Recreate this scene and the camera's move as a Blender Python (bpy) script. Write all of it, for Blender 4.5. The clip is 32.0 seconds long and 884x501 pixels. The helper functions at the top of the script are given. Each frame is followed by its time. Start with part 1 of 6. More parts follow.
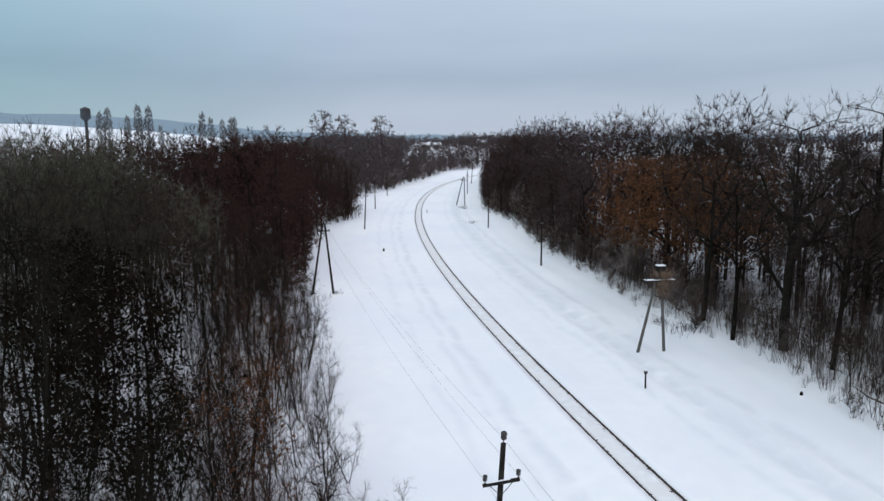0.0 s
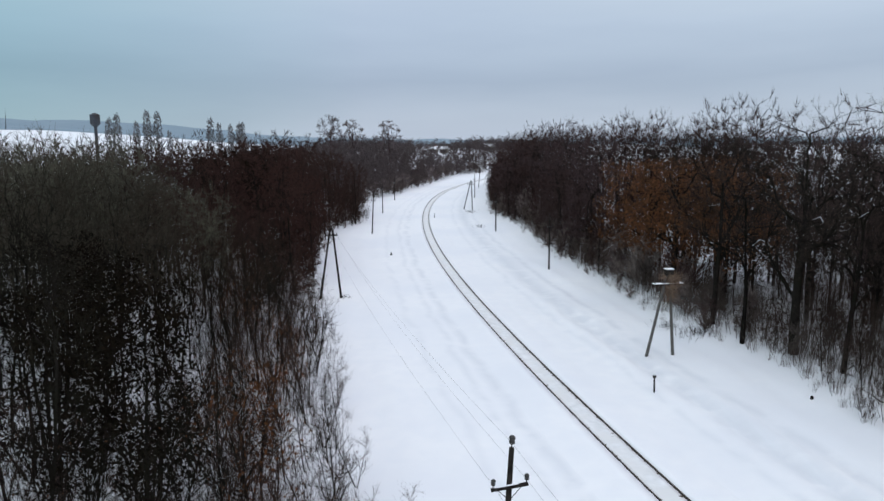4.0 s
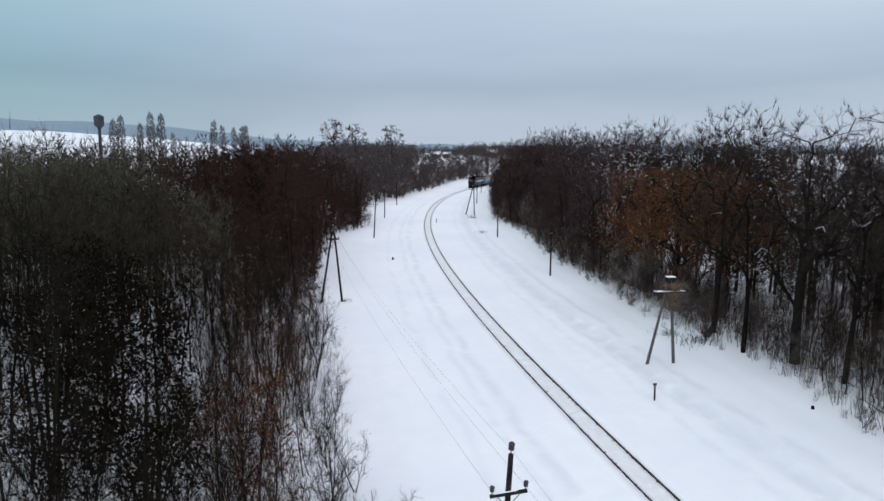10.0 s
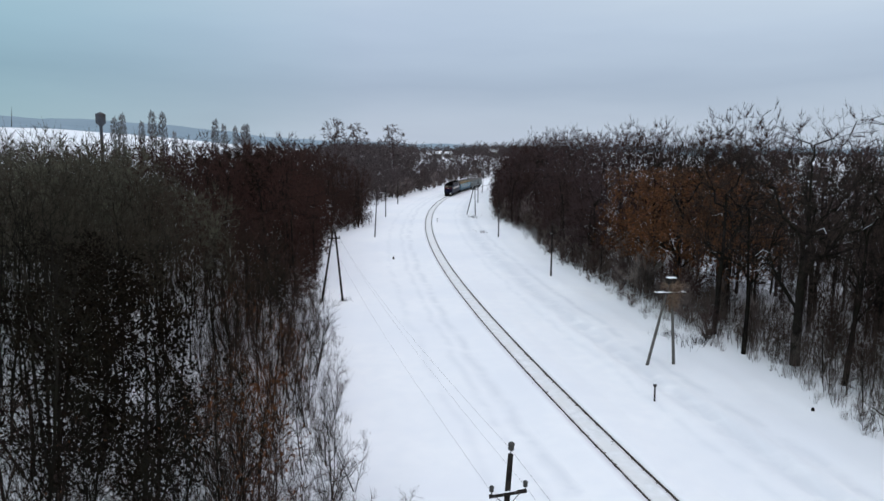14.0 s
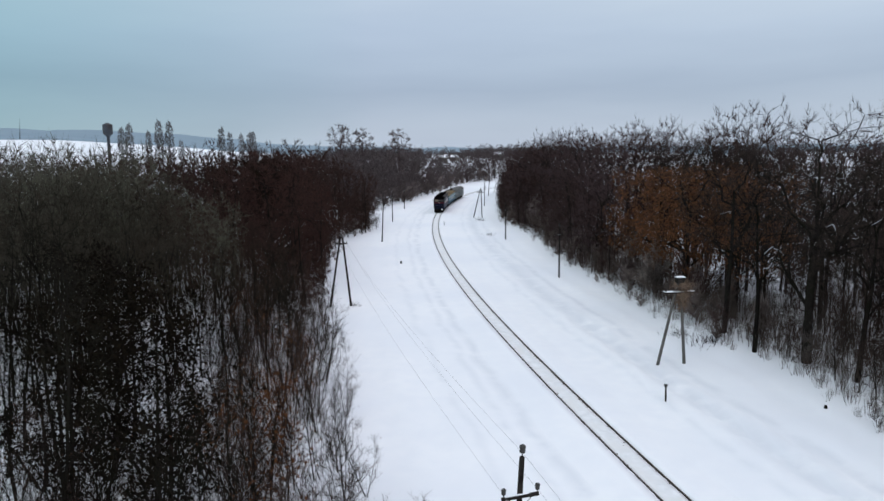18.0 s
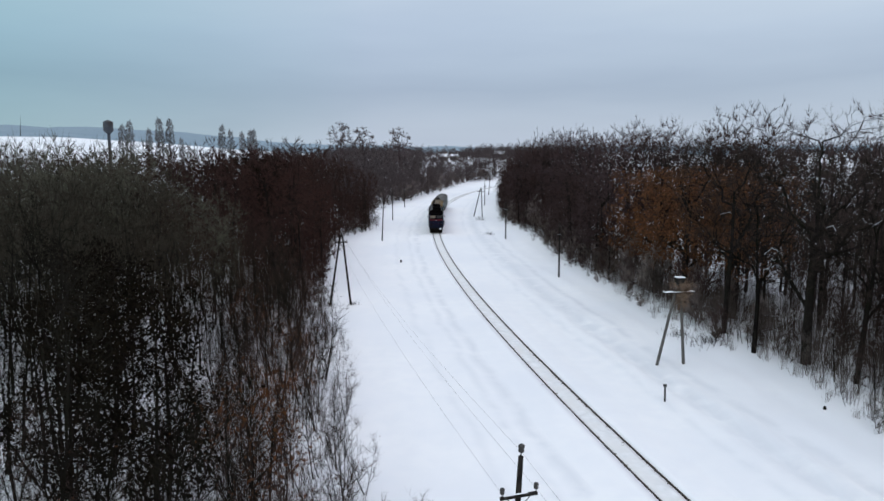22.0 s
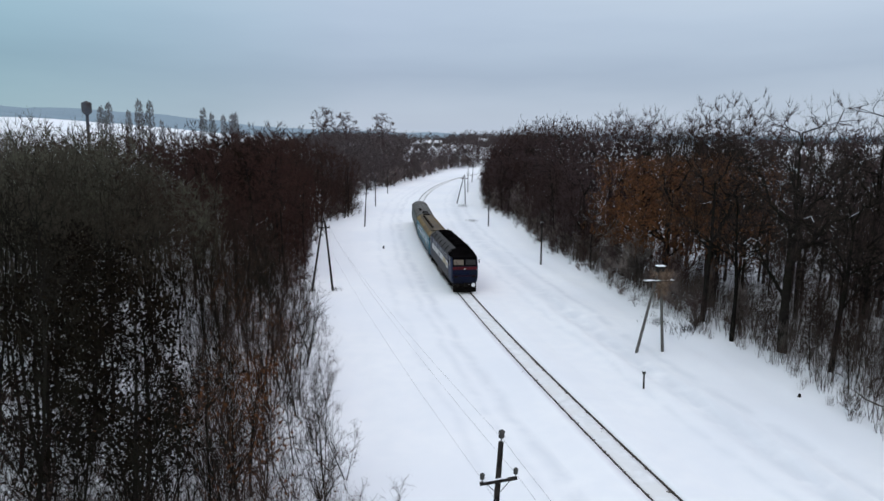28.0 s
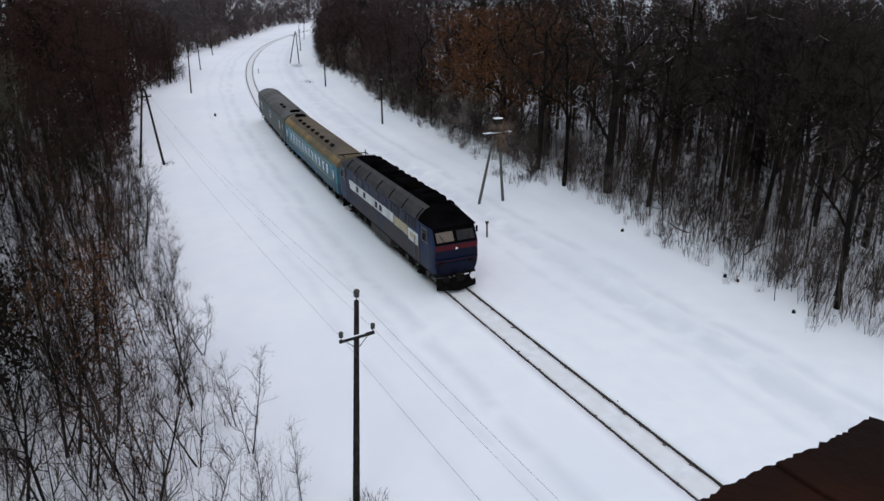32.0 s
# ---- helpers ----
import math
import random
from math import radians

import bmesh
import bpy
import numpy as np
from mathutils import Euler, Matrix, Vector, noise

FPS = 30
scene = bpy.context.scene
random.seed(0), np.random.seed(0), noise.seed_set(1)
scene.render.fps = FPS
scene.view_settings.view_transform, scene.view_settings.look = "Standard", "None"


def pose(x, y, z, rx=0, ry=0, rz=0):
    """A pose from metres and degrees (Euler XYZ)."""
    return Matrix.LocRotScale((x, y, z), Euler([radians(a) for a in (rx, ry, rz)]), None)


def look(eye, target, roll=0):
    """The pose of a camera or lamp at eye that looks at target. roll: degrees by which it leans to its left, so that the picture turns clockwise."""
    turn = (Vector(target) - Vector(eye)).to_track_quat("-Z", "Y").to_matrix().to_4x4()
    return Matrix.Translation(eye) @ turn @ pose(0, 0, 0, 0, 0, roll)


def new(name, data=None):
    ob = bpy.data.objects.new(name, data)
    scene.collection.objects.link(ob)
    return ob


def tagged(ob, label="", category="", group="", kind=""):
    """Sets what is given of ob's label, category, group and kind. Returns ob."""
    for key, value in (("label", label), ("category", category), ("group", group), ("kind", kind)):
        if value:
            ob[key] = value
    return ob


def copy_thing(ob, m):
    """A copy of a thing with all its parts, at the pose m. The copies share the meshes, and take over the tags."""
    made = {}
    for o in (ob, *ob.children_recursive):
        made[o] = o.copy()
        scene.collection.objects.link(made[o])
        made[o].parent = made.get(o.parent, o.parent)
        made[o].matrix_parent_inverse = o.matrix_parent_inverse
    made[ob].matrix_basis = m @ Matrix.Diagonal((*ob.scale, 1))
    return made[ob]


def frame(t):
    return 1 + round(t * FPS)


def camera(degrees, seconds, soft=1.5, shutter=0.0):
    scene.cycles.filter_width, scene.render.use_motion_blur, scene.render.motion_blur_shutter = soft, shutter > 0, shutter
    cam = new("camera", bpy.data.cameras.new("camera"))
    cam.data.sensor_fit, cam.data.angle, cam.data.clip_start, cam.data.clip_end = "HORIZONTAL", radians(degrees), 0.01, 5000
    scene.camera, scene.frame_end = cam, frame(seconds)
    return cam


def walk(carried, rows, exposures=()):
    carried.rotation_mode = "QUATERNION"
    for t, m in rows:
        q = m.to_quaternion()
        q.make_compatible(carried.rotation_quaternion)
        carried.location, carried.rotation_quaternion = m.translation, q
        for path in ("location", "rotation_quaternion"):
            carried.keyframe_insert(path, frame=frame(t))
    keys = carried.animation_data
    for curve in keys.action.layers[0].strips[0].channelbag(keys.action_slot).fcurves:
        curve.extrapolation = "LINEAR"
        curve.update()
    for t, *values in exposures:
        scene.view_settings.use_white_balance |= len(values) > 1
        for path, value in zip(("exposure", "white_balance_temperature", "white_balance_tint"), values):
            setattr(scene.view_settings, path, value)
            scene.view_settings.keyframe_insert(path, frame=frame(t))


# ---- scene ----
cam = camera(65.0, 32.0)
EYE = (0.0, 0.0, 19.6)      # on the roof of a tower, above the rail heads at z = 0
TURNS = (                   # seconds, yaw, pitch, roll
    (0.0, 0.0, -9.197, 0.053),
    (0.5, -0.081, -9.418, 0.069),
    (1.0, 0.017, -9.329, 0.039),
    (1.5, 0.008, -9.041, 0.139),
    (2.0, 0.043, -9.027, 0.186),
    (2.5, 0.094, -9.123, 0.33),
    (3.0, 0.017, -9.037, 0.368),
    (3.5, 0.606, -8.829, 0.347),
    (5.5, 0.409, -9.022, 0.055),
    (6.0, 0.487, -8.963, -0.049),
    (6.5, 0.488, -8.872, -0.062),
    (7.0, 0.451, -8.763, -0.065),
    (7.5, 0.532, -8.791, -0.15),
    (8.0, 0.445, -8.869, -0.128),
    (8.5, 0.584, -8.847, -0.167),
    (9.0, 0.702, -8.604, -0.286),
    (9.5, 0.84, -8.429, -0.391),
    (10.0, 0.818, -8.435, -0.342),
    (10.5, 0.776, -8.232, -0.34),
    (11.0, 0.763, -8.208, -0.305),
    (11.5, 0.841, -8.058, -0.435),
    (12.0, 0.861, -8.531, -0.491),
    (12.5, 1.062, -8.526, -0.445),
    (13.0, 1.146, -8.6, -0.508),
    (13.5, 1.29, -8.518, -0.626),
    (14.0, 0.928, -8.463, -0.647),
    (14.5, 0.985, -8.311, -0.466),
    (16.5, 0.842, -8.742, -0.543),
    (17.0, 1.211, -9.136, -0.415),
    (17.5, 1.689, -8.377, 0.703),
    (18.0, 1.378, -8.176, 0.497),
    (18.5, 1.129, -8.08, 0.654),
    (19.0, 1.176, -8.037, 0.404),
    (19.5, 1.557, -7.584, 0.527),
    (20.0, 1.805, -7.703, 0.303),
    (20.5, 1.521, -7.93, 0.471),
    (21.0, 1.481, -7.919, 0.572),
    (21.5, 1.459, -8.076, 0.316),
    (22.0, 1.419, -8.255, 0.195),
    (22.5, 1.381, -8.27, 0.145),
    (23.0, 1.422, -8.23, 0.017),
    (23.5, 1.603, -8.367, -0.291),
    (24.0, 1.373, -8.573, -0.157),
    (24.5, 1.174, -8.6, -0.061),
    (25.0, 0.806, -8.561, -0.211),
    (25.5, 0.797, -8.673, -0.177),
    (27.5, 0.087, -9.296, -0.446),
    (28.0, 0.089, -9.353, -0.574),
    (28.5, -0.183, -9.459, -0.646),
    (29.0, -0.595, -10.038, -0.854),
    (29.5, -0.823, -10.418, -0.954),
    (30.0, -3.343, -13.085, -2.007),
    (30.5, -5.147, -16.561, -1.552),
    (31.0, -8.654, -18.506, -0.643),
    (31.5, -11.131, -19.654, -0.483),
    (32.0, -13.224, -20.747, 0.368),
)
walk(cam, [(t, pose(*EYE, 90 + p, r, y)) for t, y, p, r in TURNS],
     exposures=((0, 0.07, 6460, 8.5), (28.5, 0.07, 6460, 8.5), (30.5, -0.01, 6470, 9.5), (31.3, -0.10, 6490, 10.5), (32, -0.14, 6500, 11)))

# ---- light ----
world = bpy.data.worlds.new("winter_sky")
scene.world = world
world.use_nodes = True
wn, wl = world.node_tree.nodes, world.node_tree.links
wn.clear()
w_out, w_bg = wn.new("ShaderNodeOutputWorld"), wn.new("ShaderNodeBackground")
w_sky = wn.new("ShaderNodeTexSky")
w_sky.sky_type, w_sky.sun_disc = "NISHITA", False
w_sky.sun_elevation, w_sky.sun_rotation = radians(28), radians(-70)
w_dim = wn.new("ShaderNodeMix"); w_dim.data_type = "RGBA"; w_dim.blend_type = "MULTIPLY"
w_dim.inputs[0].default_value = 1.0
w_dim.inputs[7].default_value = (0.09, 0.09, 0.09, 1)
w_tc, w_sep, w_ramp = wn.new("ShaderNodeTexCoord"), wn.new("ShaderNodeSeparateXYZ"), wn.new("ShaderNodeValToRGB")
ramp = w_ramp.color_ramp
ramp.elements[0].position, ramp.elements[0].color = 0.0, (0.50, 0.57, 0.70, 1)
ramp.elements[1].position, ramp.elements[1].color = 1.0, (1.08, 1.08, 1.225, 1)
for pos, col in ((0.08, (0.37, 0.44, 0.57, 1)), (0.16, (0.48, 0.56, 0.69, 1)), (0.30, (0.67, 0.75, 0.83, 1)), (0.6, (0.96, 0.96, 1.10, 1))):
    ramp.elements.new(pos).color = col
w_map, w_noise = wn.new("ShaderNodeMapping"), wn.new("ShaderNodeTexNoise")
w_map.inputs["Scale"].default_value = (1.6, 1.6, 9.0)
w_noise.inputs["Scale"].default_value, w_noise.inputs["Detail"].default_value = 1.6, 4
w_add = wn.new("ShaderNodeMath"); w_add.operation = "MULTIPLY_ADD"
w_add.inputs[1].default_value = 0.10
w_sub = wn.new("ShaderNodeMath"); w_sub.operation = "SUBTRACT"; w_sub.inputs[1].default_value = 0.05
w_mix = wn.new("ShaderNodeMix"); w_mix.data_type = "RGBA"; w_mix.inputs[0].default_value = 0.86
wl.new(w_tc.outputs["Generated"], w_sep.inputs[0])
wl.new(w_tc.outputs["Generated"], w_map.inputs[0])
wl.new(w_map.outputs[0], w_noise.inputs[0])
wl.new(w_noise.outputs[0], w_add.inputs[0])
wl.new(w_sep.outputs[2], w_add.inputs[2])
wl.new(w_add.outputs[0], w_sub.inputs[0])
wl.new(w_sub.outputs[0], w_ramp.inputs[0])
wl.new(w_sky.outputs[0], w_dim.inputs[6])
wl.new(w_dim.outputs[2], w_mix.inputs[6])
wl.new(w_ramp.outputs[0], w_mix.inputs[7])
w_side = wn.new("ShaderNodeMapRange")
w_side.inputs[1].default_value, w_side.inputs[2].default_value = -0.6, 0.6
w_tone = wn.new("ShaderNodeValToRGB")
w_tone.color_ramp.elements[0].color, w_tone.color_ramp.elements[1].color = (0.58, 0.79, 0.79, 1), (1.12, 1.12, 1.10, 1)
w_tone.color_ramp.elements.new(0.4).color = (0.98, 1.0, 1.02, 1)
w_tint = wn.new("ShaderNodeMix"); w_tint.data_type = "RGBA"; w_tint.blend_type = "MULTIPLY"; w_tint.inputs[0].default_value = 1.0
wl.new(w_sep.outputs[0], w_side.inputs[0])
wl.new(w_side.outputs[0], w_tone.inputs[0])
wl.new(w_mix.outputs[2], w_tint.inputs[6])
wl.new(w_tone.outputs[0], w_tint.inputs[7])
wl.new(w_tint.outputs[2], w_bg.inputs[0])
wl.new(w_bg.outputs[0], w_out.inputs[0])
w_bg.inputs[1].default_value = 1.0

sun = new("sun", bpy.data.lights.new("sun", "SUN"))
sun.data.energy, sun.data.angle, sun.data.color = 0.6, radians(25), (1.0, 0.96, 0.9)
sun.matrix_basis = look((0, 0, 60), (30, 50, 0))


# ---- materials ----
LINE = np.array((0.096, -0.1493, 6.1425, -26.2894, 21.0691))     # x of the track's middle by y / 100 m


def material(name, base, base2=None, scale=4.0, rough=0.8, metal=0.0, bump=0.0, fine=40.0, rand=0.0, island=False, mix2=None, scale2=0.3, spec=0.3):
    """A surface: two tones by a noise of its own grain, a broader third tone, fine relief."""
    m = bpy.data.materials.new(name)
    m.use_nodes = True
    n, l = m.node_tree.nodes, m.node_tree.links
    b = n["Principled BSDF"]
    b.inputs["Roughness"].default_value, b.inputs["Metallic"].default_value = rough, metal
    b.inputs["Specular IOR Level"].default_value = spec
    geo = n.new("ShaderNodeTexCoord")
    col = n.new("ShaderNodeMix"); col.data_type = "RGBA"
    col.inputs[6].default_value = (*base, 1)
    col.inputs[7].default_value = (*(base2 or base), 1)
    tex = n.new("ShaderNodeTexNoise")
    tex.inputs["Scale"].default_value, tex.inputs["Detail"].default_value = scale, 5
    l.new(geo.outputs["Object"], tex.inputs[0])
    ramp_ = n.new("ShaderNodeMapRange")
    ramp_.inputs[1].default_value, ramp_.inputs[2].default_value = 0.35, 0.65
    l.new(tex.outputs[0], ramp_.inputs[0])
    l.new(ramp_.outputs[0], col.inputs[0])
    out = col.outputs[2]
    if mix2:
        big = n.new("ShaderNodeTexNoise")
        big.inputs["Scale"].default_value, big.inputs["Detail"].default_value = scale2, 3
        l.new(geo.outputs["Object"], big.inputs[0])
        r2 = n.new("ShaderNodeMapRange")
        r2.inputs[1].default_value, r2.inputs[2].default_value = 0.42, 0.62
        l.new(big.outputs[0], r2.inputs[0])
        c2 = n.new("ShaderNodeMix"); c2.data_type = "RGBA"
        c2.inputs[7].default_value = (*mix2, 1)
        l.new(r2.outputs[0], c2.inputs[0])
        l.new(out, c2.inputs[6])
        out = c2.outputs[2]
    if rand:
        src = n.new("ShaderNodeNewGeometry").outputs["Random Per Island"] if island else n.new("ShaderNodeObjectInfo").outputs["Random"]
        rr = n.new("ShaderNodeMapRange")
        rr.inputs[3].default_value, rr.inputs[4].default_value = 1 - rand, 1 + rand
        l.new(src, rr.inputs[0])
        hs = n.new("ShaderNodeHueSaturation")
        l.new(rr.outputs[0], hs.inputs["Value"])
        l.new(out, hs.inputs["Color"])
        out = hs.outputs[0]
    l.new(out, b.inputs["Base Color"])
    if bump:
        bt = n.new("ShaderNodeTexNoise")
        bt.inputs["Scale"].default_value, bt.inputs["Detail"].default_value = fine, 4
        l.new(geo.outputs["Object"], bt.inputs[0])
        bn = n.new("ShaderNodeBump")
        bn.inputs["Strength"].default_value, bn.inputs["Distance"].default_value = bump, 0.02
        l.new(bt.outputs[0], bn.inputs["Height"])
        l.new(bn.outputs[0], b.inputs["Normal"])
    return m


def glass_material(name, tint, rough=0.08):
    m = bpy.data.materials.new(name)
    m.use_nodes = True
    b = m.node_tree.nodes["Principled BSDF"]
    b.inputs["Base Color"].default_value = (*tint, 1)
    b.inputs["Roughness"].default_value = rough
    b.inputs["Specular IOR Level"].default_value = 0.04
    return m


M_SNOW = material("snow", (0.86, 0.87, 0.89), (0.83, 0.845, 0.875), 0.7, 0.75, bump=0.25, fine=2.2, mix2=(0.80, 0.82, 0.86), scale2=0.05)
M_BED = material("track_snow", (0.82, 0.83, 0.85), (0.68, 0.69, 0.70), 1.2, 0.8, bump=0.5, fine=6, mix2=(0.74, 0.74, 0.74), scale2=0.4)
M_RAIL = material("rail_steel", (0.055, 0.045, 0.04), (0.09, 0.07, 0.06), 3, 0.55, 0.4)
M_SLEEPER = material("sleeper", (0.10, 0.085, 0.07), (0.16, 0.14, 0.12), 6, 0.9, bump=0.4)
M_WOOD = material("pole_wood", (0.014, 0.0125, 0.012), (0.034, 0.030, 0.027), 5, 0.9, bump=0.5, fine=30, spec=0.0)
M_CONCRETE = material("pole_concrete", (0.075, 0.07, 0.066), (0.12, 0.115, 0.105), 4, 0.9, bump=0.4, spec=0.1)
M_INSUL = material("insulator", (0.03, 0.028, 0.027), (0.05, 0.045, 0.04), 8, 0.25)
M_WIRE = material("wire", (0.16, 0.16, 0.165), (0.20, 0.20, 0.205), 3, 0.5, 0.3)
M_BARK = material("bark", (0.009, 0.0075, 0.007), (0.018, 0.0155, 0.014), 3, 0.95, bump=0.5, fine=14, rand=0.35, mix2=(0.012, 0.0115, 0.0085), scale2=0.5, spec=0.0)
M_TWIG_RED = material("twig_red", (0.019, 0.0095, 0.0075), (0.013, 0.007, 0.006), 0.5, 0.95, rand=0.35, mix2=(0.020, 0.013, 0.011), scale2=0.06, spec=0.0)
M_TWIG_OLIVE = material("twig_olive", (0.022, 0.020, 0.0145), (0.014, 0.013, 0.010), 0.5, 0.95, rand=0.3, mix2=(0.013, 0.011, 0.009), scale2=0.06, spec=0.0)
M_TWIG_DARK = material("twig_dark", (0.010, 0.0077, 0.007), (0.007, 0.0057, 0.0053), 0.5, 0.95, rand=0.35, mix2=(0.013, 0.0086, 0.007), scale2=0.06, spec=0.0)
# Crown tones for woods farther off, lightened to carry the haze.
M_HAZE_RED = material("hazed_crown_red", (0.050, 0.027, 0.022), (0.036, 0.020, 0.017), 0.12, 0.95, rand=0.2, mix2=(0.040, 0.025, 0.021), scale2=0.04, spec=0.0)
M_HAZE_OLIVE = material("hazed_crown_olive", (0.104, 0.104, 0.080), (0.078, 0.078, 0.060), 0.12, 0.95, rand=0.2, mix2=(0.085, 0.080, 0.060), scale2=0.035, spec=0.0)
M_HAZE_PLUM = material("hazed_crown_plum", (0.072, 0.050, 0.051), (0.056, 0.039, 0.040), 0.12, 0.95, rand=0.2, mix2=(0.054, 0.036, 0.033), scale2=0.04, spec=0.0)
M_BUSH = material("bush_grey_brown", (0.25, 0.21, 0.195), (0.16, 0.133, 0.122), 0.4, 0.95, rand=0.2, mix2=(0.085, 0.067, 0.06), scale2=0.1, spec=0.05)
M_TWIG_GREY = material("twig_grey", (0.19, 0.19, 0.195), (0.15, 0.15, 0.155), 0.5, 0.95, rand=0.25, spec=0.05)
# Twigs of the far woods, paled by aerial haze in the colour.
M_TWIG_HAZE = material("twig_far_haze", (0.120, 0.098, 0.099), (0.092, 0.077, 0.078), 0.05, 0.95, rand=0.2, mix2=(0.100, 0.080, 0.078), scale2=0.02, spec=0.0)
M_TWIG_EDGE = material("twig_edge", (0.085, 0.062, 0.054), (0.052, 0.038, 0.033), 0.5, 0.95, rand=0.4, mix2=(0.026, 0.017, 0.014), scale2=0.06, spec=0.0)
M_TWIG_OLIVE_NEAR = material("twig_olive_near", (0.062, 0.059, 0.044), (0.042, 0.039, 0.030), 0.3, 0.95, rand=0.3, mix2=(0.034, 0.028, 0.021), scale2=0.05, spec=0.0)
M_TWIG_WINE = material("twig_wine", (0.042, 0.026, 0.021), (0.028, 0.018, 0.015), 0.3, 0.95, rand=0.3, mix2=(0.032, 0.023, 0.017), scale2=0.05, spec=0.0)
M_TWIG_OAK = material("twig_oak", (0.050, 0.039, 0.034), (0.034, 0.027, 0.024), 0.5, 0.95, rand=0.3, mix2=(0.040, 0.029, 0.023), scale2=0.06, spec=0.0)
M_LEAF = material("dry_leaf", (0.135, 0.056, 0.022), (0.080, 0.036, 0.016), 1.5, 0.85, rand=0.35, island=True, spec=0.1)
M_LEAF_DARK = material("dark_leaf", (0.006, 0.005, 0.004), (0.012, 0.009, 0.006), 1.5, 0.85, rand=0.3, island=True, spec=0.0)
M_VINE = material("dry_climber", (0.23, 0.165, 0.12), (0.15, 0.105, 0.08), 1.0, 0.9, rand=0.0, spec=0.0)
M_BRUSH = material("pale_brush", (0.125, 0.107, 0.097), (0.078, 0.066, 0.060), 0.8, 0.9, rand=0.0, mix2=(0.09, 0.072, 0.064), scale2=0.15, spec=0.0)
M_WEED = material("dry_weed", (0.092, 0.074, 0.063), (0.055, 0.044, 0.038), 1.0, 0.9, rand=0.3, spec=0.06)


def ground_snow():
    """Snow with greyer lines along the railway: shade of scoured drifts beside it and old wheel ruts farther out, put
    into the colour.
    """
    m = M_SNOW.copy()
    m.name = "snow_field"
    n, l = m.node_tree.nodes, m.node_tree.links

    def maths(op, a, b, c=None):
        q = n.new("ShaderNodeMath"); q.operation = op
        for k, v in enumerate((a, b, c)):
            if v is None:
                continue
            if isinstance(v, (int, float)):
                q.inputs[k].default_value = v
            else:
                l.new(v, q.inputs[k])
        return q.outputs[0]
    at = n.new("ShaderNodeTexCoord").outputs["Object"]
    sep = n.new("ShaderNodeSeparateXYZ"); l.new(at, sep.inputs[0])
    y = maths("MULTIPLY", sep.outputs[1], 0.01)
    v = maths("MULTIPLY_ADD", y, LINE[0], LINE[1])
    for k in (2, 3, 4):
        v = maths("MULTIPLY_ADD", v, y, LINE[k])
    warp = n.new("ShaderNodeTexNoise"); warp.inputs["Scale"].default_value = 0.12; l.new(at, warp.inputs[0])
    off = maths("MULTIPLY_ADD", warp.outputs[0], 2.0, maths("SUBTRACT", sep.outputs[0], v))
    u = maths("MULTIPLY_ADD", off, 1 / 44, 0.477)
    ramp_ = n.new("ShaderNodeValToRGB")
    l.new(u, ramp_.inputs[0])
    els = ramp_.color_ramp.elements
    els[0].position, els[0].color = 0.0, (0, 0, 0, 1)
    els[1].position, els[1].color = 1.0, (0, 0, 0, 1)
    # Grey stands in for relief shade: middle, half width and strength of each band.
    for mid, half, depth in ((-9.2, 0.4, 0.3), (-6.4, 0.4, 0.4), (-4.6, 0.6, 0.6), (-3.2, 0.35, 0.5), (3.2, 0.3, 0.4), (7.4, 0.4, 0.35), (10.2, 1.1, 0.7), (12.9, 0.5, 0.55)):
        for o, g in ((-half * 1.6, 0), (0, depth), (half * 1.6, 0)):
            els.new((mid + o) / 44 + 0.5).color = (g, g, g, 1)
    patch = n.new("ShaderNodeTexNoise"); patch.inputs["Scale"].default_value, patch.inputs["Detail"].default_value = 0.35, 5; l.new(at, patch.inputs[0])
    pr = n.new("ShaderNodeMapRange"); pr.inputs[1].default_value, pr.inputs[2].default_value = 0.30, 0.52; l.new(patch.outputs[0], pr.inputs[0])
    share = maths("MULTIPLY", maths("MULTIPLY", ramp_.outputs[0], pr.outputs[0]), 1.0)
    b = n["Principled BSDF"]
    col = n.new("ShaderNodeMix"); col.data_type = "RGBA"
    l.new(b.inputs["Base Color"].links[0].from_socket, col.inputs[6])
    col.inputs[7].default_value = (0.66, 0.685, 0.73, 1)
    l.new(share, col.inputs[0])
    l.new(col.outputs[2], b.inputs["Base Color"])
    return m


# ---- mesh helpers ----
def mesh_from(name, verts, tris, mats, index=None):
    me = bpy.data.meshes.new(name)
    verts, tris = np.ascontiguousarray(verts, np.float32), np.ascontiguousarray(tris, np.int32)
    k = tris.shape[1]
    me.vertices.add(len(verts)); me.vertices.foreach_set("co", verts.ravel())
    me.loops.add(tris.size); me.loops.foreach_set("vertex_index", tris.ravel())
    me.polygons.add(len(tris))
    me.polygons.foreach_set("loop_start", np.arange(0, tris.size, k, dtype=np.int32))
    if index is not None:
        me.polygons.foreach_set("material_index", np.ascontiguousarray(index, np.int32))
    for m in mats:
        me.materials.append(m)
    me.update(calc_edges=True)
    return me


def part(name, bm, mat, parent, label="", smooth=False):
    me = bpy.data.meshes.new(name)
    for f_ in bm.faces:
        f_.smooth = smooth
    bm.to_mesh(me)
    bm.free()
    for m in (mat if isinstance(mat, (list, tuple)) else [mat]):
        me.materials.append(m)
    ob = new(name, me)
    ob.parent = parent
    if label:
        tagged(ob, label)
    return ob


